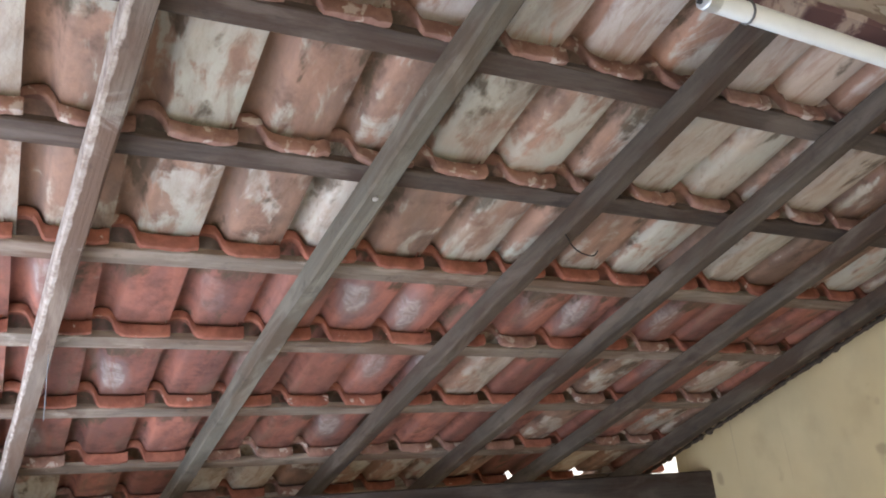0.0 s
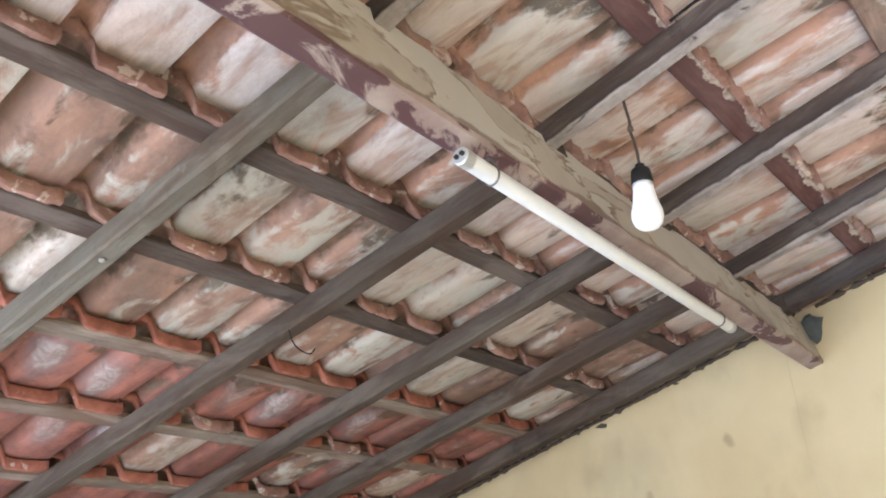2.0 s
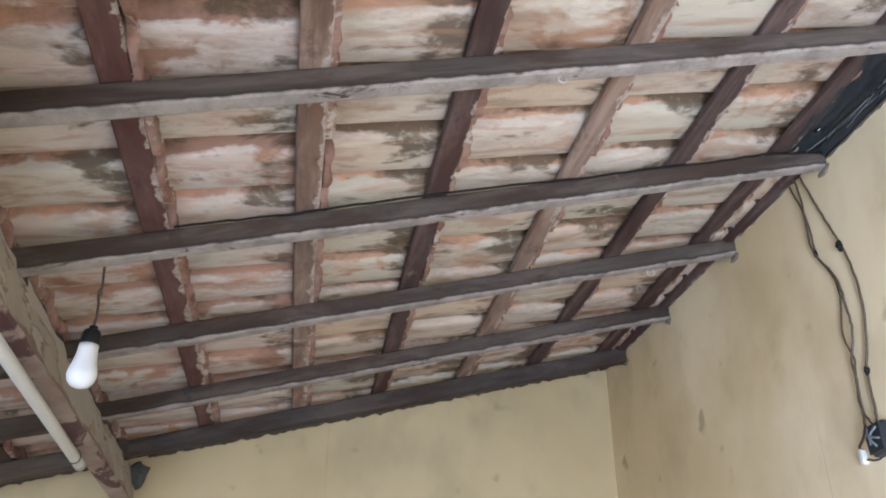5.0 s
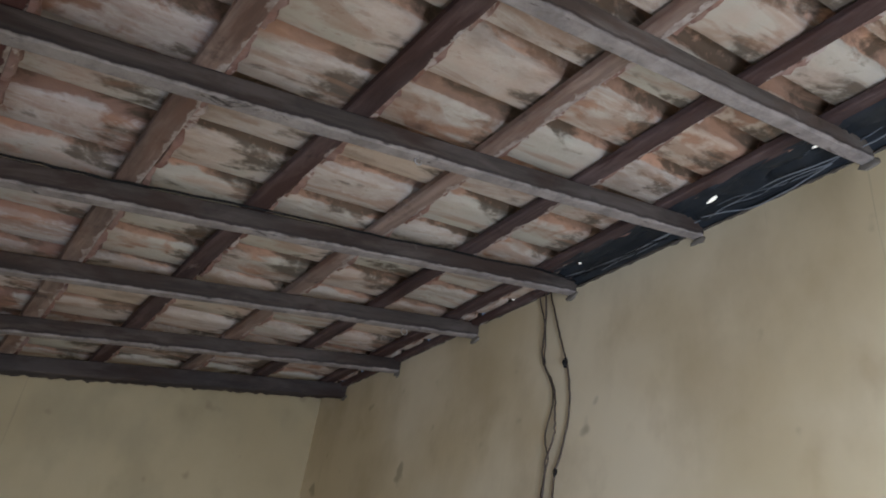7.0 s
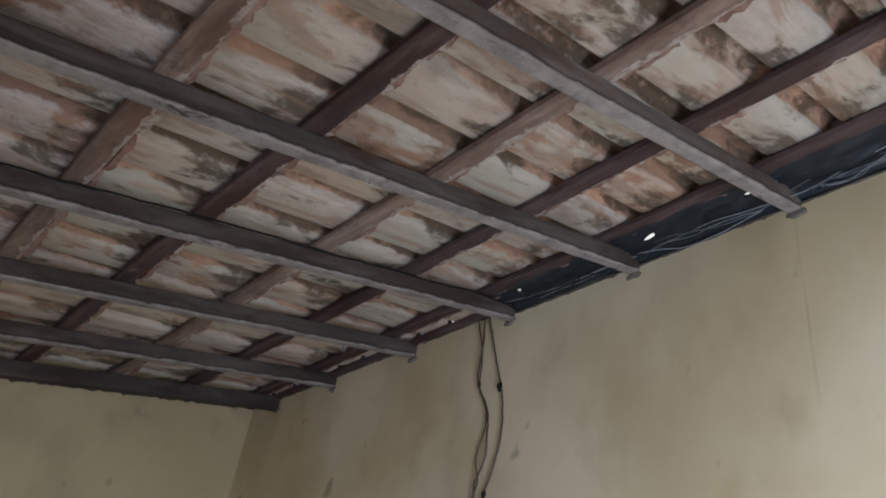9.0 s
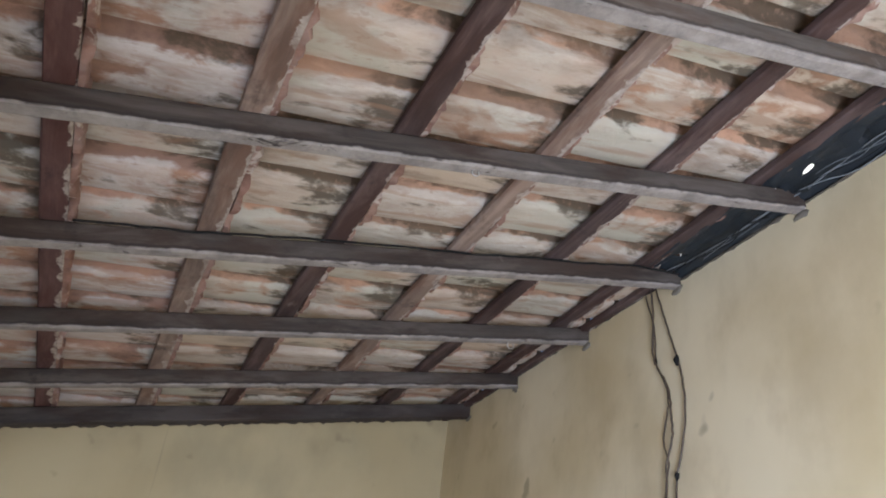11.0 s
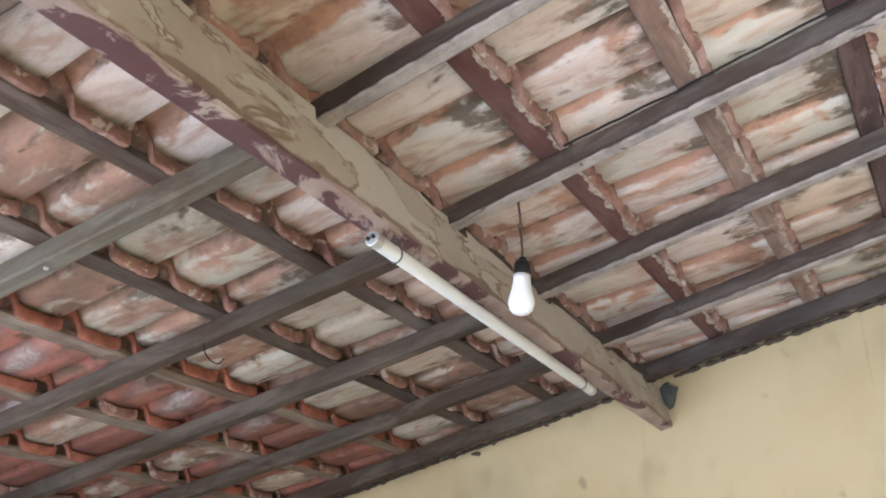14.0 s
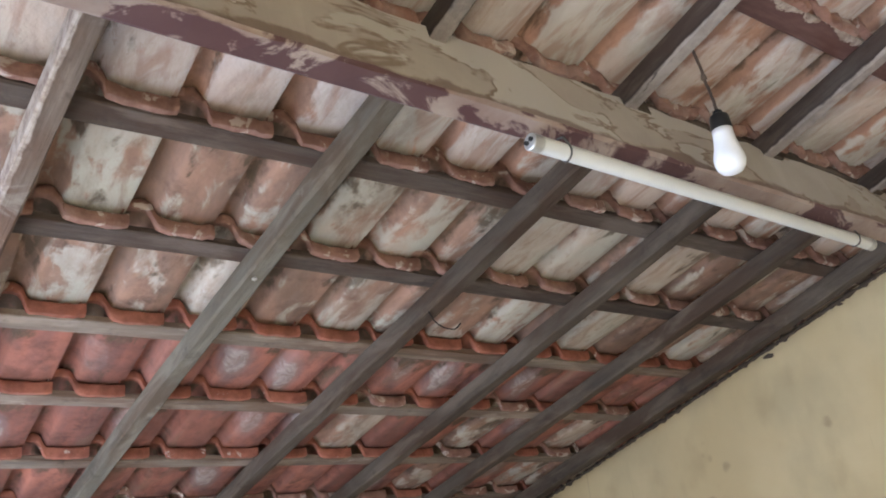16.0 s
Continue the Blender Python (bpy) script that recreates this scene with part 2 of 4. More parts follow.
WOOD_RAFTER_E = wood_material("dark rafter timber with limewashed underside", (0.06, 0.048, 0.041), (0.097, 0.08, 0.068), (0.16, 0.135, 0.115), 0.68, 0.002)
WOOD_RAFTER_PALE = wood_material("grey-beige limewashed rafter timber", (0.115, 0.094, 0.078), (0.165, 0.138, 0.115), (0.26, 0.22, 0.185), 0.58, 0.004)
WOOD_RAFTER_W = wood_material("weathered grey-brown rafter timber", (0.105, 0.09, 0.068), (0.137, 0.119, 0.092), (0.2, 0.172, 0.138), 0.62)
# the pale side stands for limewash and the daylight falling on it
WOOD_RAFTER_L = wood_material("tan rafter timber with a limewashed, painted-daylit side", (0.135, 0.1, 0.076), (0.175, 0.135, 0.105), (0.23, 0.19, 0.155), 0.60, None, 0.008, 0.018)
WOOD_RAFTER_D = wood_material("dark brown rafter timber", (0.062, 0.047, 0.036), (0.092, 0.074, 0.057), (0.16, 0.133, 0.105), 0.64)
WOOD_BATTEN_W = wood_material("grey weathered batten", (0.145, 0.11, 0.083), (0.225, 0.18, 0.142), (0.35, 0.29, 0.235), 0.6)
WOOD_BATTEN_RED = wood_material("red-brown painted batten", (0.09, 0.048, 0.043), (0.125, 0.068, 0.059), (0.28, 0.21, 0.17), 0.70, None, 0.006)
WOOD_BATTEN_TAN = wood_material("tan batten", (0.17, 0.115, 0.09), (0.25, 0.18, 0.14), (0.42, 0.34, 0.29), 0.6, None, 0.010)
WOOD_BATTEN_DARK = wood_material("dark batten", (0.058, 0.038, 0.034), (0.100, 0.068, 0.060), (0.33, 0.27, 0.23), 0.66, None, 0.002)
WOOD_BATTEN_PLUM = wood_material("plum-brown batten", (0.068, 0.051, 0.042), (0.108, 0.086, 0.07), (0.21, 0.17, 0.14), 0.66)
WOOD_PLATE = wood_material("dark wall plate timber", (0.045, 0.038, 0.035), (0.075, 0.062, 0.055), (0.12, 0.10, 0.09), 0.7)

def beam_side_material():
    """Beige paint in two layers; the upper one has come away in large ragged sheets."""
    m = Nodes("beige painted beam with flaking paint")
    even = m.coords((1, 1, 1), False)
    tc = m.add("ShaderNodeTexCoord")
    sep = m.add("ShaderNodeSeparateXYZ")
    m.link(tc.outputs["Object"], sep.inputs[0])
    old = m.mix(m.ramp(m.noise(even, 7, 6), 0.3, 0.7), (0.33, 0.285, 0.243), (0.39, 0.343, 0.292))
    fresh = m.mix(m.noise(even, 4, 5), (0.385, 0.350, 0.312), (0.44, 0.405, 0.362))
    n = m.noise(m.coords((1, 0.6, 1.1), False), 4.6, 5.0, 0.54, 0.6)
    col = m.mix(m.ramp(n, 0.500, 0.508), fresh, old)
    rim = m.math("MULTIPLY", m.ramp(n, 0.494, 0.503), m.ramp(n, 0.532, 0.510))
    col = m.mix(m.math("MULTIPLY", m.math("MULTIPLY", rim, m.ramp(m.noise(even, 12, 4), 0.38, 0.56)), 0.7), col, (0.15, 0.10, 0.062))
    # bare stained wood along the lower arris and at the damp end
    wob = m.math("MULTIPLY", m.math("SUBTRACT", m.noise(m.coords((1, 0.6, 1), False), 8, 6, 0.6), 0.5), 0.11)
    bare = m.ramp(m.math("ADD", sep.outputs["Z"], wob), 1.262, 1.250)
    col = m.mix(m.math("MULTIPLY", bare, 0.8), col, m.mix(m.noise(even, 20, 5), (0.10, 0.06, 0.05), (0.22, 0.155, 0.12)))
    stain = m.math("MULTIPLY", m.ramp(sep.outputs["Y"], 2.2, 3.1), m.ramp(m.noise(m.coords((1, 0.5, 1), False), 5, 5), 0.42, 0.58))
    col = m.mix(m.math("MULTIPLY", stain, 0.5), col, (0.19, 0.14, 0.105))
    return m.done(col, 0.7, m.math("ADD", m.ramp(n, 0.508, 0.500), m.math("MULTIPLY", m.noise(even, 60, 4), 0.3)), 0.4, 0.003, 0.25)

def beam_under_material():
    m = Nodes("worn wine-red paint on beam underside")
    even = m.coords((1, 1, 1), False)
    n = m.noise(m.coords((1, 0.5, 1), False), 9, 7, 0.62, 0.9)
    col = m.mix(m.ramp(m.noise(even, 6, 6), 0.35, 0.65), (0.235, 0.165, 0.14), (0.345, 0.275, 0.235))
    col = m.mix(m.math("MULTIPLY", m.ramp(n, 0.495, 0.545), 0.92), col, (0.078, 0.034, 0.038))
    col = m.mix(m.math("MULTIPLY", m.ramp(m.noise(m.coords((1, 0.7, 1), False), 24, 5), 0.60, 0.66), 0.7), col, (0.30, 0.22, 0.19))
    return m.done(col, 0.7, n, 0.3, 0.003, 0.25)

BEAM_SIDE, BEAM_UNDER = beam_side_material(), beam_under_material()

def wall_material(name, a, b, dirt, spots):
    m = Nodes(name)
    even = m.coords((1, 1, 1), False)
    col = m.mix(m.ramp(m.noise(even, 1.4, 5, 0.55), 0.35, 0.68), a, b)
    col = m.mix(m.math("MULTIPLY", m.ramp(m.noise(m.coords((1.8, 1.8, 1.1), False), 1.8, 6, 0.55), 0.46, 0.72), 0.5), col, dirt)
    col = m.mix(m.math("MULTIPLY", m.ramp(m.noise(m.coords((3.2, 3.2, 2.2), False), 1.7, 4, 0.5), 0.56, 0.74), 0.28), col, tuple(v * k for v, k in zip(dirt, (0.80, 0.72, 0.62))))
    sp = m.math("MULTIPLY", m.ramp(m.noise(even, 9, 2, 0.4), spots, spots + 0.09), 0.55)
    col = m.mix(sp, col, (0.22, 0.16, 0.09))
    sc = m.ramp(m.noise(m.coords((26, 26, 0.45), False), 1.5, 5, 0.6), 0.68, 0.73)
    col = m.mix(m.math("MULTIPLY", sc, 0.28), col, (0.2, 0.16, 0.11))
    bump = m.math("ADD", m.noise(even, 12, 5), m.math("MULTIPLY", m.noise(even, 120, 3), 0.25))
    return m.done(col, 0.75, bump, 0.25, 0.004, 0.3)

# one paint; north toned down, east raised to carry how daylight falls
WALL_N = wall_material("cream-yellow plaster, dimmer-lit tone", (0.445, 0.345, 0.19), (0.50, 0.40, 0.234), (0.335, 0.275, 0.165), 0.70)
WALL_E = wall_material("stained cream plaster, brighter-lit tone", (0.60, 0.475, 0.28), (0.74, 0.62, 0.415), (0.44, 0.33, 0.185), 0.69)

def plain(name, colour, rough=0.6, metal=0.0, vary=0.12, spec=0.4):
    m = Nodes(name)
    even = m.coords((1, 1, 1))
    col = m.mix(m.noise(even, 30, 5), colour, tuple(v * (1 - 2 * vary) for v in colour))
    mat = m.done(col, rough, m.noise(even, 80, 3), 0.15, 0.001, spec)
    m.bsdf.inputs["Metallic"].default_value = metal
    return mat

FLOOR = plain("grey cement floor", (0.23, 0.22, 0.205), 0.8)
CABLE = plain("brown cable sheath", (0.10, 0.07, 0.05), 0.55)
CABLE_BLACK = plain("black cable", (0.018, 0.017, 0.016), 0.8, 0, 0.12, 0.12)
BAKELITE = plain("black lamp holder", (0.012, 0.012, 0.012), 0.4)
BULB = plain("white opal bulb", (0.74, 0.75, 0.76), 0.35, 0, 0.01)
TUBE_GLASS = plain("white phosphor tube", (0.66, 0.66, 0.63), 0.3, 0, 0.06, 0.5)
ALU = plain("dull aluminium cap", (0.55, 0.55, 0.53), 0.45, 0.6)
DARK_PIN = plain("dark contact", (0.02, 0.02, 0.02), 0.5)
MORTAR = plain("grey mortar", (0.24, 0.205, 0.16), 0.9, 0, 0.25)
MUD = plain("dark dried mud", (0.10, 0.075, 0.055), 0.95, 0, 0.3)
SHEET = plain("black plastic sheet", (0.026, 0.031, 0.036), 0.42, 0, 0.25, 0.35)
RAG = plain("grey-green rag", (0.10, 0.11, 0.10), 0.9, 0, 0.35)
WHITE_PLASTIC = plain("white plastic", (0.75, 0.74, 0.70), 0.5)
NAIL = plain("zinc nail", (0.55, 0.52, 0.48), 0.4, 0.5)
BOXPLASTIC = plain("black electrical box", (0.025, 0.03, 0.034), 0.45)

# ---------------------------------------------------------------- builders
def part(name, bm, material, parent=None, label="", matrix=None, smooth=False):
    me = bpy.data.meshes.new(name)
    bm.normal_update()
    bm.to_mesh(me)
    bm.free()
    for mt in (material if isinstance(material, (list, tuple)) else (material,)):
        me.materials.append(mt)
    if smooth:
        me.polygons.foreach_set("use_smooth", [True] * len(me.polygons))
    ob = new(name, me)
    if parent is not None:
        ob.parent = parent
    if matrix is not None:
        ob.matrix_local = matrix
    if label:
        ob["label"] = label
    return ob

def holder(name, m=None):
    ob = new(name)
    ob.empty_display_size = 0.1
    if m is not None:
        ob.matrix_world = m
    return ob

def box_bm(x0, x1, y0, y1, z0, z1, bevel=0.0):
    bm = bmesh.new()
    bmesh.ops.create_cube(bm, size=1)
    for v in bm.verts:
        v.co = Vector((x0 + (v.co.x + 0.5) * (x1 - x0), y0 + (v.co.y + 0.5) * (y1 - y0), z0 + (v.co.z + 0.5) * (z1 - z0)))
    if bevel:
        bmesh.ops.bevel(bm, geom=bm.edges[:], offset=bevel, segments=1, affect="EDGES")
    return bm

def prism_bm(outline, z_of, h):
    """A column over an outline in plan, from floor z_of(x, y) to top h(x, y)."""
    bm = bmesh.new()
    low = [bm.verts.new((x, y, z_of(x, y))) for x, y in outline]
    top = [bm.verts.new((x, y, h(x, y))) for x, y in outline]
    bm.faces.new(low[::-1])
    bm.faces.new(top)
    n = len(outline)
    for i in range(n):
        j = (i + 1) % n
        bm.faces.new((low[i], low[j], top[j], top[i]))
    bmesh.ops.recalc_face_normals(bm, faces=bm.faces[:])
    return bm

def timber_bm(length, width, depth, seed, wobble=0.003, step=0.12, bevel=0.004):
    """A rough sawn length along +x, underside at z=0, faces slightly uneven, arrises worn."""
    r = random.Random(seed)
    n = max(2, int(length / step))
    bm = bmesh.new()
    rings = []
    w, d, b = width, depth, bevel
    ring0 = [(0, b), (b, 0), (w - b, 0), (w, b), (w, d - b), (w - b, d), (b, d), (0, d - b)]
    for i in range(n + 1):
        x = length * i / n
        sway = wobble * math.sin(x * 2.3 + seed)
        ring = []
        for k, (y, z) in enumerate(ring0):
            bite = r.random() < 0.10
            ring.append(bm.verts.new((x, y + sway + r.uniform(-1, 1) * wobble * 0.5 + (0.004 if bite and k in (0, 1) else 0),
                                      z + (r.uniform(0, 1) * wobble * 0.6 if z < d / 2 else 0))))
        rings.append(ring)
    for a, c in zip(rings, rings[1:]):
        for k in range(8):
            bm.faces.new((a[k], a[(k + 1) % 8], c[(k + 1) % 8], c[k]))
    bm.faces.new(rings[0])
    bm.faces.new(rings[-1][::-1])
    bmesh.ops.recalc_face_normals(bm, faces=bm.faces[:])
    return bm

def tube_bm(points, radius, sides=8, bm=None, closed_ends=True):
    """A round cord through points."""
    bm = bm or bmesh.new()
    pts = [Vector(p) for p in points]
    rings = []
    ref = Vector((0.3, 0.9, 0.2)).normalized()
    for i, p in enumerate(pts):
        d = (pts[min(i + 1, len(pts) - 1)] - pts[max(i - 1, 0)]).normalized()
        a = d.cross(ref).normalized()
        b = d.cross(a)
        rings.append([bm.verts.new(p + radius * (math.cos(2 * math.pi * k / sides) * a + math.sin(2 * math.pi * k / sides) * b)) for k in range(sides)])
    for r0, r1 in zip(rings, rings[1:]):
        for k in range(sides):
            bm.faces.new((r0[k], r0[(k + 1) % sides], r1[(k + 1) % sides], r1[k]))
    if closed_ends:
        bm.faces.new(rings[0][::-1])
        bm.faces.new(rings[-1])
    bmesh.ops.recalc_face_normals(bm, faces=bm.faces[:])
    return bm

def spin_bm(profile, sides=24):
    """A turned solid about z from (radius, height) pairs."""
    bm = bmesh.new()
    rings = []
    for r, z in profile:
        if r < 1e-6:
            rings.append([bm.verts.new((0, 0, z))])
        else:
            rings.append([bm.verts.new((r * math.cos(2 * math.pi * k / sides), r * math.sin(2 * math.pi * k / sides), z)) for k in range(sides)])
    for a, b in zip(rings, rings[1:]):
        for k in range(sides):
            q = (k + 1) % sides
            vs = [a[k % len(a)], a[q % len(a)], b[q % len(b)], b[k % len(b)]]
            vs = list(dict.fromkeys(vs))
            if len(vs) > 2:
                bm.faces.new(vs)
    bmesh.ops.recalc_face_normals(bm, faces=bm.faces[:])
    return bm

def curve_points(pts, n=6, wob=0.0, seed=0):
    """Smooth points through pts (Catmull-Rom), with a little waviness."""
    r = random.Random(seed)
    p = [Vector(q) for q in pts]
    p = [2 * p[0] - p[1]] + p + [2 * p[-1] - p[-2]]
    out = []
    for i in range(1, len(p) - 2):
        for k in range(n):
            t = k / n
            a, b, c, d = p[i - 1:i + 3]
            out.append(0.5 * ((2 * b) + (c - a) * t + (2 * a - 5 * b + 4 * c - d) * t * t + (3 * b - a - 3 * c + d) * t ** 3)
                       + Vector([r.uniform(-wob, wob) for _ in range(3)]))
    out.append(p[-2])
    return out

def lump_bm(size, seed, squash=(1, 1, 0.7)):
    bm = bmesh.new()
    bmesh.ops.create_icosphere(bm, subdivisions=2, radius=size)
    for v in bm.verts:
        k = 1 + 0.55 * noise.noise(v.co / size * 1.3 + Vector((seed * 3.1, 0, 0)))
        v.co = Vector([c * k * q for c, q in zip(v.co, squash)])
    return bm

# ---------------------------------------------------------------- room shell
Y_N, Y_S = 3.48, -0.05
C, S = math.cos(TH), math.sin(TH)

def deck_z(xw, n=1.44):
    """World height of the roof layer n over a place xw."""
    return Z0 + (xw * S + n) / C

def east_x(y):
    """World x of the inner face of the east wall, which runs slightly askew."""
    return 1.418 - 0.0335 * (y - 1.9)

X_W = -2.54   # inner face of the west wall plate

floor = part("floor", box_bm(X_W - 0.2, 1.85, Y_S - 0.2, Y_N + 0.2, -0.12, 0.0), FLOOR)
tagged(floor, "plain grey cement floor of the room", "floor", kind="structure")
outside = part("ground", box_bm(-60, 60, -60, 60, -0.30, -0.125), plain("dry earth", (0.42, 0.37, 0.30), 0.95))
tagged(outside, "dry earth round the building", "ground", kind="structure")

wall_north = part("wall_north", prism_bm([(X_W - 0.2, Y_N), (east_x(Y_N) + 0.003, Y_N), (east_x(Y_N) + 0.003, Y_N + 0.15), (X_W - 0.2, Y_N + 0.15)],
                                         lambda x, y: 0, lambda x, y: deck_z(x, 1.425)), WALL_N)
tagged(wall_north, "cream-yellow plaster, dimmer-lit tone wall with small stains", "wall", kind="structure")
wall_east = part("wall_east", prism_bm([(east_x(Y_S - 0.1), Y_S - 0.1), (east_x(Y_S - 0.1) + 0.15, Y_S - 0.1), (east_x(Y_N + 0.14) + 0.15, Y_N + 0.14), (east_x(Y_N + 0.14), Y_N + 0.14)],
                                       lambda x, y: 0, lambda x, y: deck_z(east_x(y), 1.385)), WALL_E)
tagged(wall_east, "stained cream plaster wall, tone raised for the light on it", "wall", kind="structure")
wall_top = part("wall_east_top", prism_bm([(east_x(1.93), 1.93), (east_x(1.93) + 0.15, 1.93), (east_x(Y_N) + 0.15, Y_N), (east_x(Y_N), Y_N)],
                                         lambda x, y: deck_z(east_x(y), 1.385), lambda x, y: deck_z(east_x(y), 1.409)), WALL_E)
tagged(wall_top, "stained cream plaster bedding on top of the wall", "wall", kind="structure")
# west wall, out of view under the plate; window opening added for a fill lamp
for i, (y0, y1, z0, z1) in enumerate(((Y_S, 0.10, 0, 1.75), (1.20, Y_N, 0, 1.75), (0.10, 1.20, 0, 0.88), (0.10, 1.20, 1.71, 1.75))):
    w = part("wall_west_%d" % (i + 1), box_bm(X_W - 0.13, X_W + 0.004, y0, y1, z0, z1), WALL_N)
    tagged(w, "cream plaster wall under the wall plate", "wall", kind="structure")
# unseen south wall, set close for its light: inferred doorway, made-up wide gateway
SOUTH = [(X_W - 0.2, -2.20, 0.0), (-0.60, 0.175, 0.0), (1.225, 1.75, 0.0), (-2.20, -0.60, 2.13), (0.175, 1.225, 2.50)]
for i, (x0, x1, z0) in enumerate(SOUTH):
    w = part("wall_south_%d" % (i + 1), prism_bm([(x0, Y_S - 0.15), (x1, Y_S - 0.15), (x1, Y_S), (x0, Y_S)], lambda x, y: z0, lambda x, y: max(deck_z(x, 1.42), z0 + 0.02)), WALL_N)
    tagged(w, "unseen cream plaster wall added beside the inferred doorway", "wall", kind="structure")

plate = part("wall_plate", timber_bm(Y_N - Y_S, 0.12, 0.17, 3, 0.002, 0.3, 0.006), WOOD_PLATE)
plate.matrix_world = Matrix.Translation((X_W, Y_S, 1.754)) @ Matrix.Rotation(radians(90), 4, "Z")
tagged(plate, "dark stained timber plate on top of the low wall", "beam")

# bright hazy distance outside, seen only through chinks
haze = bpy.data.materials.new("bright haze")
haze.use_nodes = True
hb = haze.node_tree.nodes["Principled BSDF"]
hb.inputs["Base Color"].default_value = (0.8, 0.8, 0.8, 1)
hb.inputs["Emission Color"].default_value = (1.0, 0.98, 0.96, 1)
hb.inputs["Emission Strength"].default_value = 4.0
haze_west = haze.copy()
haze_west.node_tree.nodes["Principled BSDF"].inputs["Emission Color"].default_value = (1.0, 0.93, 0.85, 1)
haze_west.node_tree.nodes["Principled BSDF"].inputs["Emission Strength"].default_value = 1.5
for nm, x, mat in (("backdrop_east", 22.0, haze), ("backdrop_west", -26.0, haze_west)):
    ob = part(nm, box_bm(x, x + 0.2, -30, 30, -0.1, 26), mat)
    tagged(ob, "bright hazy daylight beyond the building", "backdrop", kind="structure")

# ---------------------------------------------------------------- main beam
BEAM_N0 = 1.236      # underside of the beam
def beam_east(y):
    """Slope place of the beam's east face, which runs slightly askew."""
    return -0.142 - 0.009 * (y - 1.3)
def beam():
    r = random.Random(11)
    bm = bmesh.new()
    n = 64
    rings = []
    for i in range(n + 1):
        y = Y_S + (Y_N - Y_S) * i / n
        j = lambda s=0.0025: r.uniform(-s, s)
        x1 = beam_east(y)
        x0, z0, z1, b = x1 - 0.056, BEAM_N0, 1.400 - 0.010 * max(0.0, y - 1.0), 0.006
        rings.append([bm.verts.new(q) for q in ((x0, y, z0 + b), (x0 + b, y, z0 + j()), (x1 - b, y, z0 + j()), (x1 + j(), y, z0 + b + j()), (x1 + j(), y, z1 + j(0.004)), (x0, y, z1))])
    for a, c in zip(rings, rings[1:]):
        for k in range(6):
            f = bm.faces.new((a[k], a[(k + 1) % 6], c[(k + 1) % 6], c[k]))
            f.material_index = 1 if k in (0, 1, 2) else 0
    bm.faces.new(rings[0])
    bm.faces.new(rings[-1][::-1])
    bmesh.ops.recalc_face_normals(bm, faces=bm.faces[:])
    ob = part("roof_beam", bm, (BEAM_SIDE, BEAM_UNDER))
    ob.matrix_world = ROOF
    return tagged(ob, "deep timber beam, flaking beige side and wine-red underside", "beam")
beam()

# ---------------------------------------------------------------- rafters
E_RAFT = [1.413 + 0.4795 * k for k in range(-4, 4)] + [3.255]
for k, y in enumerate(E_RAFT):
    last = y > 3.2
    length = 2.20
    depth = RAF if not last else 0.060
    bm = timber_bm(length, 0.036 if not last else 0.045, depth, 20 + k, 0.003)
    ob = part("rafter", bm, WOOD_PLATE if last else WOOD_RAFTER_PALE if 0.5 < y < 1.2 else WOOD_RAFTER_E)
    ob.matrix_world = ROOF @ Matrix.Translation((-0.21, y, DECK - depth))
    tagged(ob, "grey-beige limewashed sawn rafter under old tiles" if 0.5 < y < 1.2 else "dark sawn rafter, limewash along its underside" if not last else "dark sawn rafter close beside the plaster wall", "rafter", "upper rafters")

W_RAFT = [(y, 0.046) for y in (-0.60, -0.12, 0.36, 0.838, 1.358, 1.872, 2.350, 2.815)] + [(3.252, 0.052)]
for k, (y, wd) in enumerate(W_RAFT):
    last = y > 3.2
    yaw = 0.0 if last else 4.0
    ob = part("rafter", timber_bm(2.86, wd, RAF if not last else 0.062, 60 + k, 0.004), WOOD_RAFTER_L if y < 1.0 else WOOD_RAFTER_W if y < 1.6 else WOOD_RAFTER_D)
    # the pivot lies 0.9 down the slope
    ob.matrix_world = ROOF @ Matrix.Translation((-0.9, y, DECK - (RAF if not last else 0.062))) @ Matrix.Rotation(radians(yaw), 4, "Z") @ Matrix.Translation((-2.10, 0, 0))
    tagged(ob, "tan sawn rafter, one side limewashed and painted as daylit, under old tiles" if y < 1.0 else "weathered grey-brown sawn rafter under red tiles" if y < 1.6 else "dark brown sawn rafter under red tiles", "rafter", "lower rafters")

# ---------------------------------------------------------------- battens and tile rows
BT, BW = 0.02, 0.055
# upslope edge of every batten, and its timber
BATTENS = [(1.752, WOOD_BATTEN_DARK, "dark"), (1.437, WOOD_BATTEN_DARK, "dark"), (1.132, WOOD_BATTEN_TAN, "brown"), (0.792, WOOD_BATTEN_DARK, "dark"),
           (0.485, WOOD_BATTEN_TAN, "tan"), (0.156, WOOD_BATTEN_RED, "red-brown"), (-0.168, WOOD_BATTEN_PLUM, "plum-brown"), (-0.500, WOOD_BATTEN_PLUM, "plum-brown"),
           (-0.835, WOOD_BATTEN_PLUM, "plum-brown"), (-1.180, WOOD_BATTEN_W, "grey"), (-1.540, WOOD_BATTEN_W, "grey"), (-1.930, WOOD_BATTEN_W, "grey"),
           (-2.330, WOOD_BATTEN_W, "grey"), (-2.705, WOOD_BATTEN_W, "grey")]
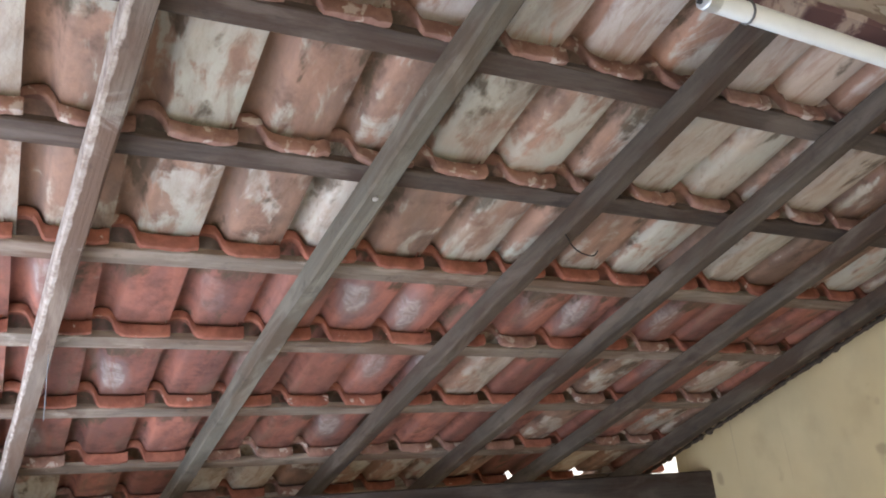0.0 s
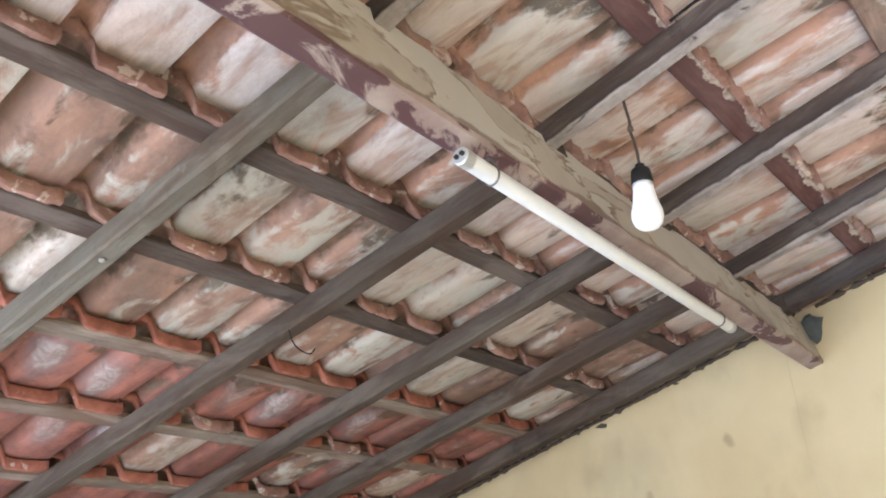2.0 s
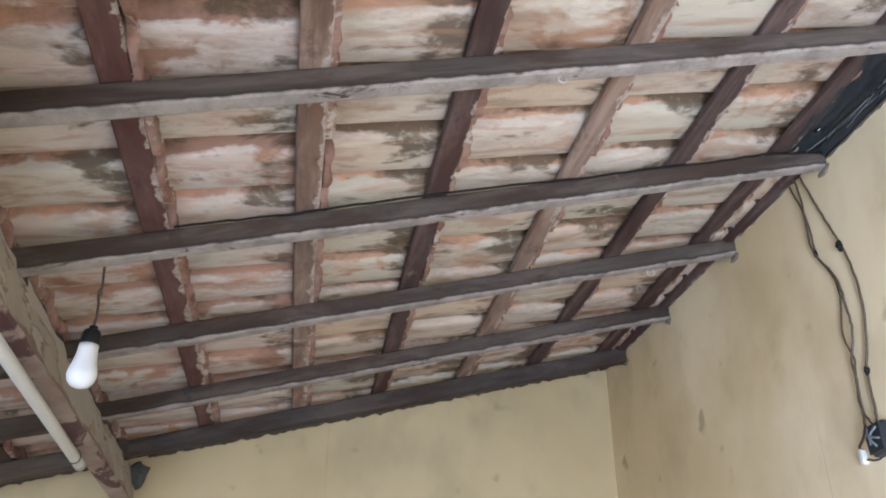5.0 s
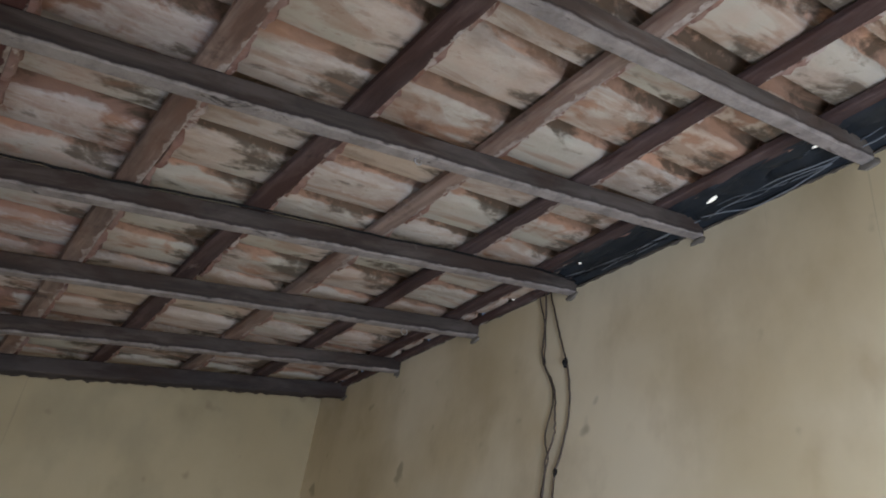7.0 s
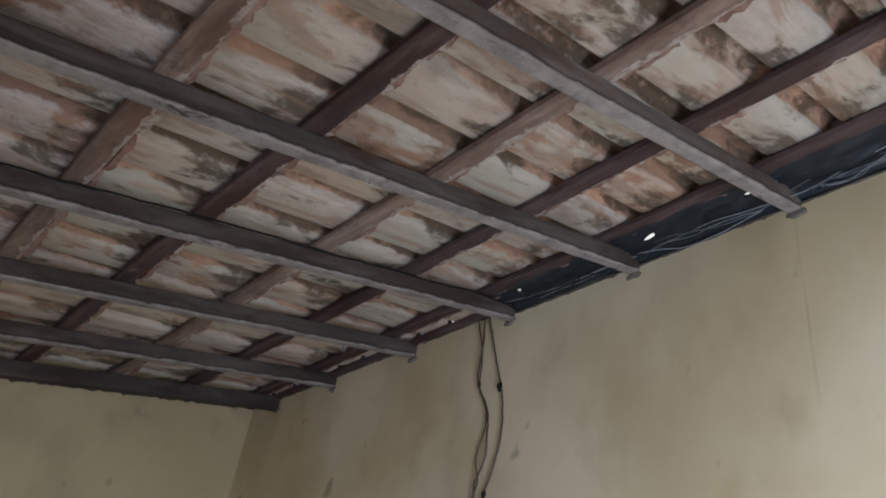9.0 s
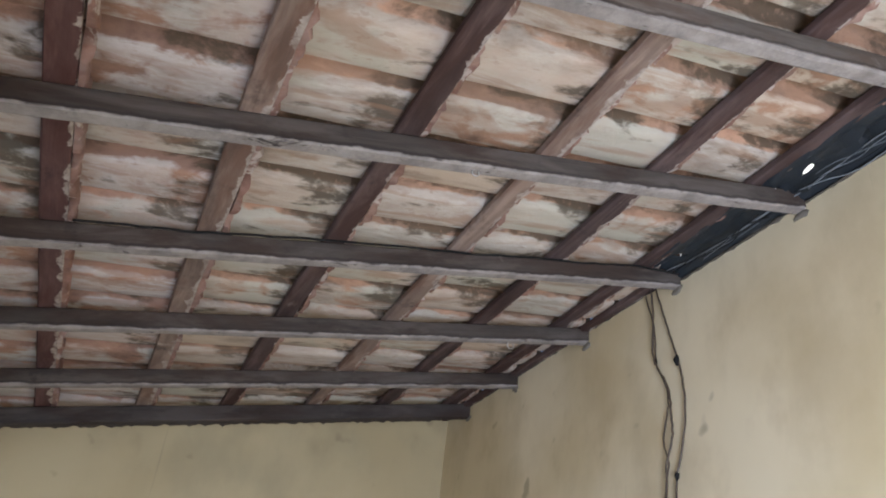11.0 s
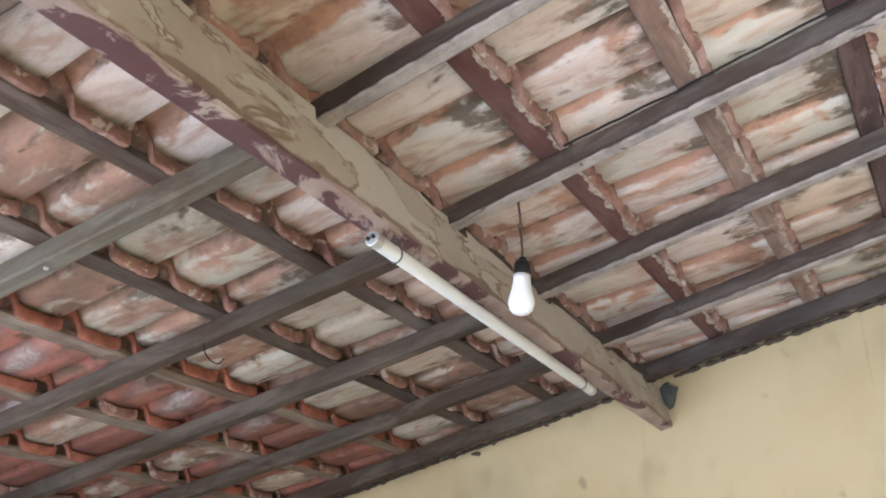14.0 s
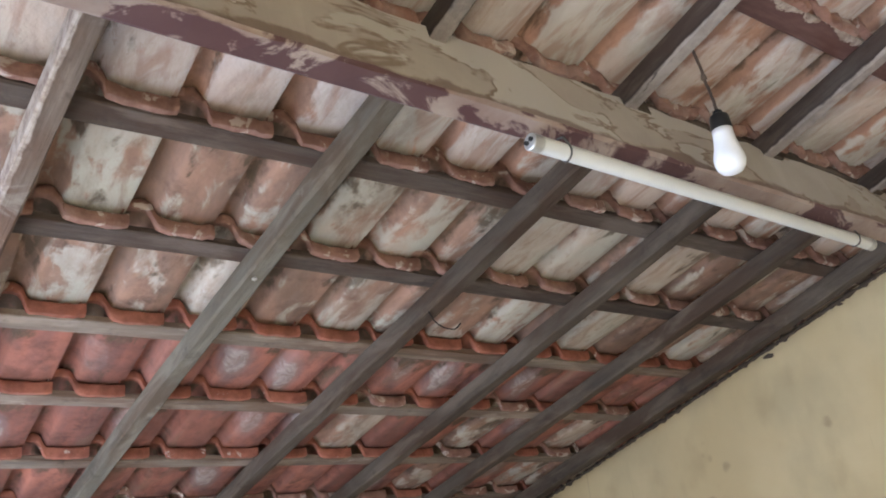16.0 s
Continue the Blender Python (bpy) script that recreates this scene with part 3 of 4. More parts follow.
for k, (x, mat, word) in enumerate(BATTENS):
    ob = part("batten", timber_bm(Y_N - Y_S + 0.1, BW, BT, 100 + k, 0.003, 0.12, 0.003), mat)
    ob.matrix_world = ROOF @ Matrix.Translation((x, Y_S - 0.05, DECK)) @ Matrix.Rotation(radians(90), 4, "Z")
    tagged(ob, word + " sawn tile batten laid across the rafters", "batten", "tile battens")

# tiles: a roll on the south edge, then a flat pan; head at x=0, running down the slope
PITCH, TILE_L, TT = 0.1795, 0.43, 0.014
PROFILE = [(-0.013, 0.0165), (-0.008, 0.028), (0.000, 0.0365), (0.011, 0.0415), (0.026, 0.0425), (0.037, 0.0395), (0.045, 0.031), (0.051, 0.0175), (0.056, 0.007), (0.063, 0.0015),
           (0.085, 0.0), (0.105, -0.0005), (0.123, -0.001), (0.140, -0.001), (0.155, 0.0), (0.168, 0.0015), (0.180, 0.004)]
STATIONS = (0.0, -0.004, -0.0165, -0.0185, -0.11, -0.22, -0.33, -TILE_L)

def tile_geometry(seed, rough):
    r = random.Random(seed)
    verts, faces = [], []
    n = len(PROFILE)
    stations = STATIONS
    edge = [r.uniform(-1, 1) * rough for _ in PROFILE]
    share = [0.15, 0.25, 0.45, 0.6, 0.65, 0.7, 0.8, 0.9] + [1.0] * (n - 8)
    lip = [0.0185 * q + r.uniform(-1, 0.6) * rough * 0.7 * q for q in share]
    for si, x in enumerate(stations):
        for lay in (0, 1):
            for k, (y, z) in enumerate(PROFILE):
                dx = edge[k] if si < 2 else r.uniform(-1, 1) * rough if si == len(stations) - 1 else 0
                sag = 0.0015 * math.sin(9 * x + seed) + r.uniform(-1, 1) * 0.0006
                # thick rounded collar at the head, hooked over the batten
                collar = 0.0
                if si < 3 and lay == 0:
                    collar = -lip[k] + (0.005 if si == 0 else 0.0)
                elif si == 0:
                    collar = -0.004
                verts.append((x + dx * 0.8, y, z + lay * TT + sag + collar))
    def idx(si, lay, k):
        return (si * 2 + lay) * n + k
    for si in range(len(stations) - 1):
        for k in range(n - 1):
            faces.append((idx(si, 0, k), idx(si, 0, k + 1), idx(si + 1, 0, k + 1), idx(si + 1, 0, k)))
            faces.append((idx(si, 1, k), idx(si + 1, 1, k), idx(si + 1, 1, k + 1), idx(si, 1, k + 1)))
        faces.append((idx(si, 0, 0), idx(si + 1, 0, 0), idx(si + 1, 1, 0), idx(si, 1, 0)))
        faces.append((idx(si, 0, n - 1), idx(si, 1, n - 1), idx(si + 1, 1, n - 1), idx(si + 1, 0, n - 1)))
    for si in (0, len(stations) - 1):
        for k in range(n - 1):
            q = (idx(si, 0, k), idx(si, 1, k), idx(si, 1, k + 1), idx(si, 0, k + 1))
            faces.append(q if si == 0 else q[::-1])
    return verts, faces

def tile_mesh(name, seed, rough, mat):
    v, f = tile_geometry(seed, rough)
    me = bpy.data.meshes.new(name)
    me.from_pydata(v, [], f)
    me.polygons.foreach_set("use_smooth", [True] * len(me.polygons))
    me.materials.append(mat)
    me.update()
    return me

OLD = [tile_mesh("tile", 200 + k, 0.005, CLAY_OLD) for k in range(4)]
EAST = [tile_mesh("tile", 220 + k, 0.008, CLAY_EAST) for k in range(4)]
MID = [tile_mesh("tile", 260 + k, 0.007, CLAY_MID) for k in range(4)]
RED = [tile_mesh("tile", 240 + k, 0.0025, CLAY_RED) for k in range(4)]
for me in OLD + EAST + MID + RED:
    me.set_sharp_from_angle(angle=radians(42))

roof = holder("roof", ROOF)
tagged(roof, "old clay pan tiles, limewashed or red, seen from below", "roof", kind="structure")
Y_TILE0 = 1.815
rest_v, rest_f = [], []
for row, (xb, _, _) in enumerate(BATTENS):
    gauge = xb - BATTENS[row + 1][0] if row + 1 < len(BATTENS) else 0.40
    slope = math.atan(0.021 / gauge)
    meshes = EAST if row < 4 else MID if row < 7 else OLD if row < 9 else RED
    pale = 0.0 if row < 9 else 0.08 if row < 11 else 0.3 if row == 11 else 0.55
    shift = rng.uniform(-0.006, 0.006)
    for col in range(-14, 11):
        y = Y_TILE0 + PITCH * col + shift + rng.uniform(-0.0025, 0.0025)
        # the lowest row is missing at the north end, where daylight shows
        if y > Y_N + 0.02 or (row == len(BATTENS) - 1 and (2.64 < y < 2.80 or 3.0 < y < 3.16)):
            continue
        m = Matrix.Translation((xb + 0.0175 + rng.uniform(-0.003, 0.003), y, DECK + BT + 0.001)) @ Matrix.Rotation(slope, 4, "Y") @ Matrix.Rotation(radians(rng.uniform(-0.45, 0.45)), 4, "Z")
        if y < 0.15:
            v, f = tile_geometry(1, 0.004)
            b = len(rest_v)
            rest_v += [tuple(m @ Vector(q)) for q in v]
            rest_f += [tuple(b + i for i in q) for q in f]
            continue
        ob = new("tile", (OLD if rng.random() < pale else meshes)[rng.randrange(4)])
        ob.parent = roof
        ob.matrix_local = m
# short row of cut tiles between the top batten and the wall
TOP_Y = 1.90
for col in range(0, 11):
    y = Y_TILE0 + 0.158 * col + rng.uniform(-0.003, 0.003)
    if TOP_Y - 0.12 < y < Y_N + 0.02:
        ob = new("tile", EAST[rng.randrange(4)])
        ob.parent = roof
        ob.matrix_local = Matrix.Translation((1.838 - 0.0347 * (y - TOP_Y), y, DECK + 0.008)) @ Matrix.Diagonal((0.15 - 0.05 * (y - TOP_Y), 1, 1, 1))
rest = bpy.data.meshes.new("tile_field")
rest.from_pydata(rest_v, [], rest_f)
rest.materials.append(CLAY_OLD)
rest_ob = new("tile_field", rest)
rest_ob.parent = roof
tagged(rest_ob, kind="stuff")

# ---------------------------------------------------------------- lamp tube, bulb, cables
def fluorescent_tube():
    a, b = Vector((-0.176, 1.596, 1.2070)), Vector((-0.213, 2.800, 1.2190))
    d = (b - a).normalized()
    base = holder("fluorescent_tube", ROOF @ Matrix.Translation(a) @ d.to_track_quat("Z", "Y").to_matrix().to_4x4())
    L, R = (b - a).length, 0.0155
    part("glass", spin_bm([(0, 0.022), (R - 0.001, 0.022), (R, 0.026), (R, L - 0.026), (R - 0.001, L - 0.022), (0, L - 0.022)], 20), TUBE_GLASS, base, "white coated glass tube", smooth=True).data.set_sharp_from_angle(angle=radians(40))
    for z0, z1 in ((0.0, 0.026), (L - 0.026, L)):
        part("end_cap", spin_bm([(0, z0), (R - 0.002, z0), (R + 0.0006, z0 + 0.002), (R + 0.0006, z1 - 0.002), (R - 0.001, z1), (0, z1)], 20), ALU, base, "dull metal end cap")
        out = -1 if z0 == 0 else 1
        zc = z0 if z0 == 0 else z1
        for s in (-1, 1):
            part("contact_pin", spin_bm([(0, 0), (0.0042, 0), (0.0042, 0.0045), (0, 0.0045)], 10), DARK_PIN, base, "",
                 Matrix.Translation((s * 0.0060, 0, zc - (0.0045 if out < 0 else 0))))
    for z in (0.078, L - 0.10):
        tie = tube_bm([(math.cos(q) * (R + 0.0012), math.sin(q) * (R + 0.0012) + (0.014 if 1 < k < 5 else 0.0), z + 0.0015 * k) for k, q in enumerate(2 * math.pi * i / 12 + 0.3 for i in range(13))], 0.0022, 6)
        part("wire_tie", tie, plain("dark tie wire", (0.10, 0.095, 0.09), 0.5), base, "dark wire tie up to the beam", smooth=True)
    return tagged(base, "white fluorescent tube with metal caps fixed beside the beam", "tube lamp")
fluorescent_tube()

def light_bulb():
    # socket joint, hung plumb on its cord
    joint = roof_point(-0.019, 1.962, 1.249) - Vector((0, 0, 0.044))
    base = holder("light_bulb", Matrix.Translation(joint))
    part("bulb", spin_bm([(0.0, -0.092), (0.011, -0.0908), (0.0195, -0.0868), (0.0258, -0.079), (0.0290, -0.0675), (0.0284, -0.0565), (0.0255, -0.046), (0.0228, -0.036), (0.0208, -0.024), (0.0196, -0.012), (0.0192, 0.0), (0, 0.0)], 28), BULB, base, "white opal glass bulb", smooth=True)
    part("lamp_holder", spin_bm([(0, 0.0), (0.0195, 0.0), (0.0205, 0.003), (0.0185, 0.026), (0.0165, 0.031), (0.0095, 0.035), (0.0085, 0.042), (0, 0.042)], 20), BAKELITE, base, "black lamp holder", smooth=True).data.set_sharp_from_angle(angle=radians(35))
    top = roof_point(0.020, 1.932, 1.395) - joint
    pts = curve_points([(0, 0, 0.042)] + [tuple(Vector((0, 0, 0.042)).lerp(top, f) + Vector((dx, -dx, 0))) for f, dx in ((0.25, 0.002), (0.45, -0.003), (0.55, 0.002), (0.8, 0.0))] + [top], 4, 0.0004, 4)
    part("cord", tube_bm(pts, 0.0030, 6), plain("dark brown cord", (0.06, 0.038, 0.028), 0.6), base, "thin brown twisted cord", smooth=True)
    part("knot", lump_bm(0.0055, 3, (1, 1, 1.5)), CABLE, base, "", Matrix.Translation(Vector((0, 0, 0.042)).lerp(top, 0.48)), True)
    part("cord_hook", tube_bm([top, top + Vector((0, -0.035, 0.004))], 0.002, 6), NAIL, base, "bent nail")
    return tagged(base, "white light bulb in black holder hanging on a cord", "light bulb")
light_bulb()

def cable(name, pts, radius, mat, label, wob=0.0015, seed=0, n=6):
    ob = part(name, tube_bm(curve_points(pts, n, wob, seed), radius, 6), mat, smooth=True)
    return tagged(ob, label, "cable")

# thin black cable clipped along one rafter, under the tiles
cable("electric_cable", [roof_point(x, 1.888 - 0.006, n) for x, n in ((0.165, 1.4165), (0.3, 1.4145), (0.45, 1.412), (0.6, 1.4165), (0.9, 1.417), (1.15, 1.4125), (1.3, 1.416), (1.5, 1.413), (1.7, 1.415), (1.84, 1.40))],
      0.0031, CABLE_BLACK, "thin black cable running along the rafter top")

# cables down the east wall to a small box
def wall_run(name, pts, radius, mat, label, off=0.006, **kw):
    kw.setdefault("wob", 0.0012)
    return cable(name, [(east_x(y) - off, y, z) for y, z in pts], radius * 0.72, mat, label, **kw)

wall_run("electric_cable", [(2.064, 3.191), (2.016, 3.015), (2.010, 2.947), (2.008, 2.883), (1.968, 2.802), (1.963, 2.741), (1.987, 2.647), (1.969, 2.578), (1.979, 2.529), (1.989, 2.473), (1.975, 2.426), (1.958, 2.404)], 0.0034, CABLE, "thin brown cable hanging down the stained wall", seed=1)
wall_run("electric_cable", [(2.020, 3.162), (2.011, 3.050), (2.017, 2.960), (2.010, 2.893), (1.957, 2.796), (1.946, 2.717), (1.946, 2.638), (1.974, 2.572), (1.975, 2.527), (1.981, 2.442), (1.990, 2.402), (2.022, 2.369)], 0.0044, CABLE, "brown twisted cable hanging down the stained wall", 0.010, seed=2)
wall_run("electric_cable", [(2.002, 3.150), (1.970, 3.044), (1.950, 2.977), (1.917, 2.878), (1.896, 2.791), (1.894, 2.693), (1.914, 2.594), (1.939, 2.529), (1.942, 2.458), (1.948, 2.407)], 0.0042, CABLE, "brown cable with taped joints on the wall", seed=3)
for (y, z), r in zip([(1.917, 2.864), (1.936, 2.531), (2.010, 2.893)], (0.010, 0.008, 0.007)):
    ob = part("cable_joint", lump_bm(r, int(z * 50), (0.8, 0.8, 1.6)), CABLE_BLACK, smooth=True)
    ob.location = (east_x(y) - 0.007, y, z)
    tagged(ob, "black taped joint on the wall cable", "cable joint")

def junction_box():
    y, z = 1.931, 2.365
    base = holder("junction_box", Matrix.Translation((east_x(y), y, z)) @ Matrix.Rotation(radians(-3.7), 4, "Z"))
    body = part("body", box_bm(-0.035, 0.0, -0.034, 0.034, -0.036, 0.036, 0.008), BOXPLASTIC, base, "cracked black plastic body")
    part("rim", box_bm(-0.038, -0.034, -0.030, 0.030, -0.032, 0.032, 0.0015), BOXPLASTIC, base)
    for i, (a, b) in enumerate((((-0.02, 0.022), (0.012, -0.012)), ((0.012, 0.026), (-0.008, -0.02)), ((-0.024, -0.006), (0.022, 0.012)))):
        p = [(-0.040, a[0], a[1]), (-0.046, (a[0] + b[0]) / 2 + 0.004, (a[1] + b[1]) / 2), (-0.040, b[0], b[1])]
        part("wire_end", tube_bm(curve_points(p, 5), 0.003, 6), plain("grey wire", (0.16, 0.19, 0.21), 0.4), base, "loose grey wire end", smooth=True)
    return tagged(base, "broken black electrical box on the stained wall", "junction box")
junction_box()
conn = part("cable_connector", box_bm(-0.016, 0, -0.007, 0.007, -0.018, 0.018, 0.003), WHITE_PLASTIC)
conn.location = (east_x(2.018), 2.018, 2.347)
tagged(conn, "small white plastic cable connector on the wall", "connector")
wall_run("electric_cable", [(2.010, 2.338), (1.974, 2.329), (1.959, 2.337)], 0.003, CABLE_BLACK, "short black wire between box and connector", seed=5)

# black plastic sheet stuffed between the top batten and the wall
def stuffed_sheet(y0, y1, seed):
    holes = (1.016, 1.040, 1.167, 1.320, 1.804, 2.118, 2.274, 2.593, 3.073, 3.217)
    nx, ny = 16, max(3, int((y1 - y0) / 0.012))
    bm = bmesh.new()
    grid = []
    for i in range(ny + 1):
        y = y0 + (y1 - y0) * i / ny
        wall_x = (east_x(y) + 1.39 * S) / C
        row = []
        for k in range(nx + 1):
            x = 1.72 + (wall_x + 0.05 - 1.72) * k / nx
            q = Vector((x * 52 + y * 4, y * 3.2, seed))
            ridge = 0.5 - abs(noise.noise(q)) * 1.6
            fine = 0.5 - abs(noise.noise(Vector((x * 120 - y * 9, y * 6, seed + 7)))) * 1.6
            ease = min(1.0, (wall_x - x) / 0.05 + 0.15) if x < wall_x + 0.04 else 0.1
            n = 1.412 + max(0.1, ease) * (0.026 * ridge + 0.018 * fine) - (0.020 if x > wall_x - 0.012 else 0) + (0.02 if k == 0 else 0)
            row.append(bm.verts.new((x, y + 0.004 * noise.noise(q * 2.1), n)))
        grid.append(row)
    for i in range(ny):
        y = y0 + (y1 - y0) * (i + 0.5) / ny
        for k in range(nx):
            x = 1.72 + (grid[i][nx].co.x - 1.72) * (k + 0.5) / nx
            if any((abs(y - h) / (0.014 + 0.005 * math.sin(h * 40))) ** 2 + ((x - 1.795 - 0.006 * math.sin(h * 23)) / 0.013) ** 2 < 1.0 + 0.5 * noise.noise(Vector((x * 200, y * 200, 1))) for h in holes):
                continue
            bm.faces.new((grid[i][k], grid[i][k + 1], grid[i + 1][k + 1], grid[i + 1][k]))
    ob = part("plastic_sheet", bm, SHEET, smooth=True)
    ob.matrix_world = ROOF
    md = ob.modifiers.new("thickness", "SOLIDIFY")
    md.thickness = 0.001
    return tagged(ob, "crumpled black plastic sheet stuffed above the wall", "plastic sheet", "gap sheets")
BAYS = [-0.72] + [1.413 + 0.4795 * k + 0.018 for k in range(-4, 4)] + [3.285, 3.515]
for i in range(len(BAYS) - 1):
    if -0.6 < BAYS[i + 1] < TOP_Y + 0.05:
        stuffed_sheet(BAYS[i] + 0.008, BAYS[i + 1] - 0.008, 31 + i)

# dark batten along the wall under the short top row
SKEW = 0.0347        # the wall's lean in plan, along the slope for each metre north
top_batten = part("batten", timber_bm(Y_N - TOP_Y + 0.02, 0.036, BT, 140, 0.002, 0.12, 0.003), WOOD_BATTEN_DARK)
top_batten.matrix_world = ROOF @ Matrix.Translation((1.858, TOP_Y, DECK - 0.014)) @ Matrix.Rotation(math.pi / 2 + math.atan(SKEW), 4, "Z")
tagged(top_batten, "dark sawn tile batten bedded on the wall top", "batten", "tile battens")
# added strips that shut out daylight round it, all but a few chinks
def mortar_fill(x0, x1, y0, y1, n0, n1, label):
    lean = SKEW * ((y0 + y1) / 2 - TOP_Y)
    fill = part("mortar_fill", box_bm(x0 - lean, x1 - lean, y0, y1, n0, n1, 0.003), MUD)
    fill.matrix_world = ROOF
    return tagged(fill, label, "mortar", "mortar fills")
CHINKS = (2.155, 2.315, 2.632, 3.108, 3.262)
edges = [TOP_Y] + [q for c in CHINKS for q in (c - 0.015, c + 0.019)] + [Y_N + 0.01]
for y0, y1 in zip(edges[0::2], edges[1::2]):
    mortar_fill(1.837, 1.850, y0, y1, DECK + 0.005, DECK + BT + 0.058, "added dark fill blocking daylight between batten and top tiles")
ends = [1.9285, 2.372, 2.408, 2.8515, 2.8875, 3.255, 3.300, Y_N]
for y0, y1 in zip(ends[0::2], ends[1::2]):
    mortar_fill(1.850, 1.910, y0, y1, 1.4085, DECK + 0.006, "added dark fill blocking daylight between rafter ends on the wall")

# loose grey wires lying on top of the east wall
GREY_WIRE = plain("grey wire sheath", (0.13, 0.14, 0.15), 0.35)
PALE_WIRE = plain("pale wire sheath", (0.24, 0.25, 0.26), 0.4)
for k, (n0, amp) in enumerate(((1.404, 0.013), (1.398, 0.010))):
    pts = []
    for i in range(16):
        y = 0.05 + i * 0.122
        x = (east_x(y) + 1.39 * S) / C - 0.035 - 0.016 * k + 0.016 * math.sin(i * 1.7 + k * 2.6) + 0.010 * math.sin(i * 0.63 + k)
        pts.append(roof_point(x, y, n0 + amp * math.sin(i * 1.3 + k)))
    cable("electric_cable", pts, 0.0017, (GREY_WIRE, PALE_WIRE)[k], ("loose grey wire lying along the wall top", "loose pale wire lying along the wall top")[k], 0.001, 60 + k, 4)

# a tangle of thin wires in one bay over the wall, and strands along the others
def wire_tangle(y0, y1, count, seed):
    r = random.Random(seed)
    for k in range(count):
        pts = []
        y = y0 + r.uniform(0, 0.05)
        bow = r.uniform(-0.014, 0.016)
        while y < y1:
            f = (y - y0) / (y1 - y0)
            wall_x = (east_x(y) + 1.39 * S) / C
            pts.append(roof_point(wall_x - 0.018 - r.uniform(0, 0.055) - bow * math.sin(math.pi * f), y, 1.397 + r.uniform(-0.006, 0.006) - 0.012 * math.sin(math.pi * f)))
            y += r.uniform(0.05, 0.12)
        cable("loose_wire", pts, r.choice((0.0010, 0.0013, 0.0016)), r.choice((GREY_WIRE, PALE_WIRE, CABLE_BLACK)), "thin loose wire tangled above the stained wall", 0.0008, seed + k, 5)
wire_tangle(0.48, 0.92, 7, 71)
wire_tangle(1.00, 1.40, 3, 83)
wire_tangle(1.46, 1.87, 4, 91)

# wire eyes screwed into the rafters, and the coil where the wall cables turn down
def wire_eye(x, y, n, radius):
    pts = [roof_point(x + radius * math.cos(q), y, n - radius + radius * math.sin(q)) for q in [math.pi / 2 + 5.4 * i / 12 for i in range(13)]]
    ob = part("wire_eye", tube_bm([roof_point(x, y, n + 0.006)] + pts, 0.0017, 6), NAIL, smooth=True)
    return tagged(ob, "small bent wire eye under a dark rafter", "wire eye", "wire eyes")
wire_eye(1.523, 2.392, DECK - RAF + 0.002, 0.012)
wire_eye(0.915, 1.432, DECK - RAF + 0.002, 0.008)
cable("cable_coil", [(east_x(1.95) - 0.03 + 0.018 * math.cos(q), 1.945 + 0.030 * math.sin(q) - 0.01 * q / 6, 3.145 - 0.006 * math.sin(q)) for q in [i * 0.7 for i in range(17)]], 0.0022, PALE_WIRE, "pale cable coil where the wall cables turn down", 0.001, 17, 4)
# mortar round the rafter ends in the east wall
for k, y in enumerate([1.413 + 0.4795 * k for k in range(-2, 4)] + [3.25]):
    ob = part("mortar_patch", lump_bm(0.017, k + 2, (0.35, 1.8, 1.0)), MORTAR, smooth=True)
    ob.location = (east_x(y) + 0.002, y + 0.018, deck_z(east_x(y), 1.362) - 0.004)
    tagged(ob, "rough mortar patch packed round a rafter end", "mortar", "mortar patches")

# lumps of dried mud under the rafter on the north wall
for k, (x, z) in enumerate(((-2.068, 2.150), (-1.667, 2.240), (-1.745, 2.222), (-2.351, 2.066), (-0.226, 2.655), (0.027, 2.712), (0.324, 2.816), (0.579, 2.860), (0.882, 2.962), (1.176, 3.030), (1.296, 3.060), (-1.225, 2.345), (-0.92, 2.440))):
    ob = part("mud_lump", lump_bm(0.007 + 0.003 * (k % 3), k + 5, (1.6, 0.7, 0.7)), MUD)
    ob.location = (0.35 + (x - 0.35) * 1.061, Y_N - 0.003, 1.76 + (z - 1.76) * 1.061)
    tagged(ob, "small dark lump of dried mud on the plaster wall", "mud", "mud lumps")

def ragged_bead(name, line, low, high, seed, mat, label, cat):
    """A broken, uneven bead of dried mud pressed along a joint."""
    r = random.Random(seed)
    bm = bmesh.new()
    rings = []
    n = len(line)
    for i, p in enumerate(line):
        a, b = Vector(line[max(0, i - 1)]), Vector(line[min(n - 1, i + 1)])
        t = (b - a).normalized()
        u = t.cross(Vector((0, 0, 1))).normalized()
        v = u.cross(t)
        big = 0.5 + 0.9 * noise.noise(Vector((i * 0.37, seed, 0.0)))
        rad = low + (high - low) * max(0.0, big) * r.uniform(0.5, 1.0)
        rings.append([bm.verts.new(Vector(p) + (u * math.cos(k * math.pi / 3) * 0.7 + v * math.sin(k * math.pi / 3)) * rad * r.uniform(0.7, 1.2)) for k in range(6)])
    for a, c in zip(rings, rings[1:]):
        for k in range(6):
            bm.faces.new((a[k], a[(k + 1) % 6], c[(k + 1) % 6], c[k]))
    bm.faces.new(rings[0])
    bm.faces.new(rings[-1][::-1])
    bmesh.ops.recalc_face_normals(bm, faces=bm.faces[:])
    ob = part(name, bm, mat, smooth=True)
    return tagged(ob, label, cat)

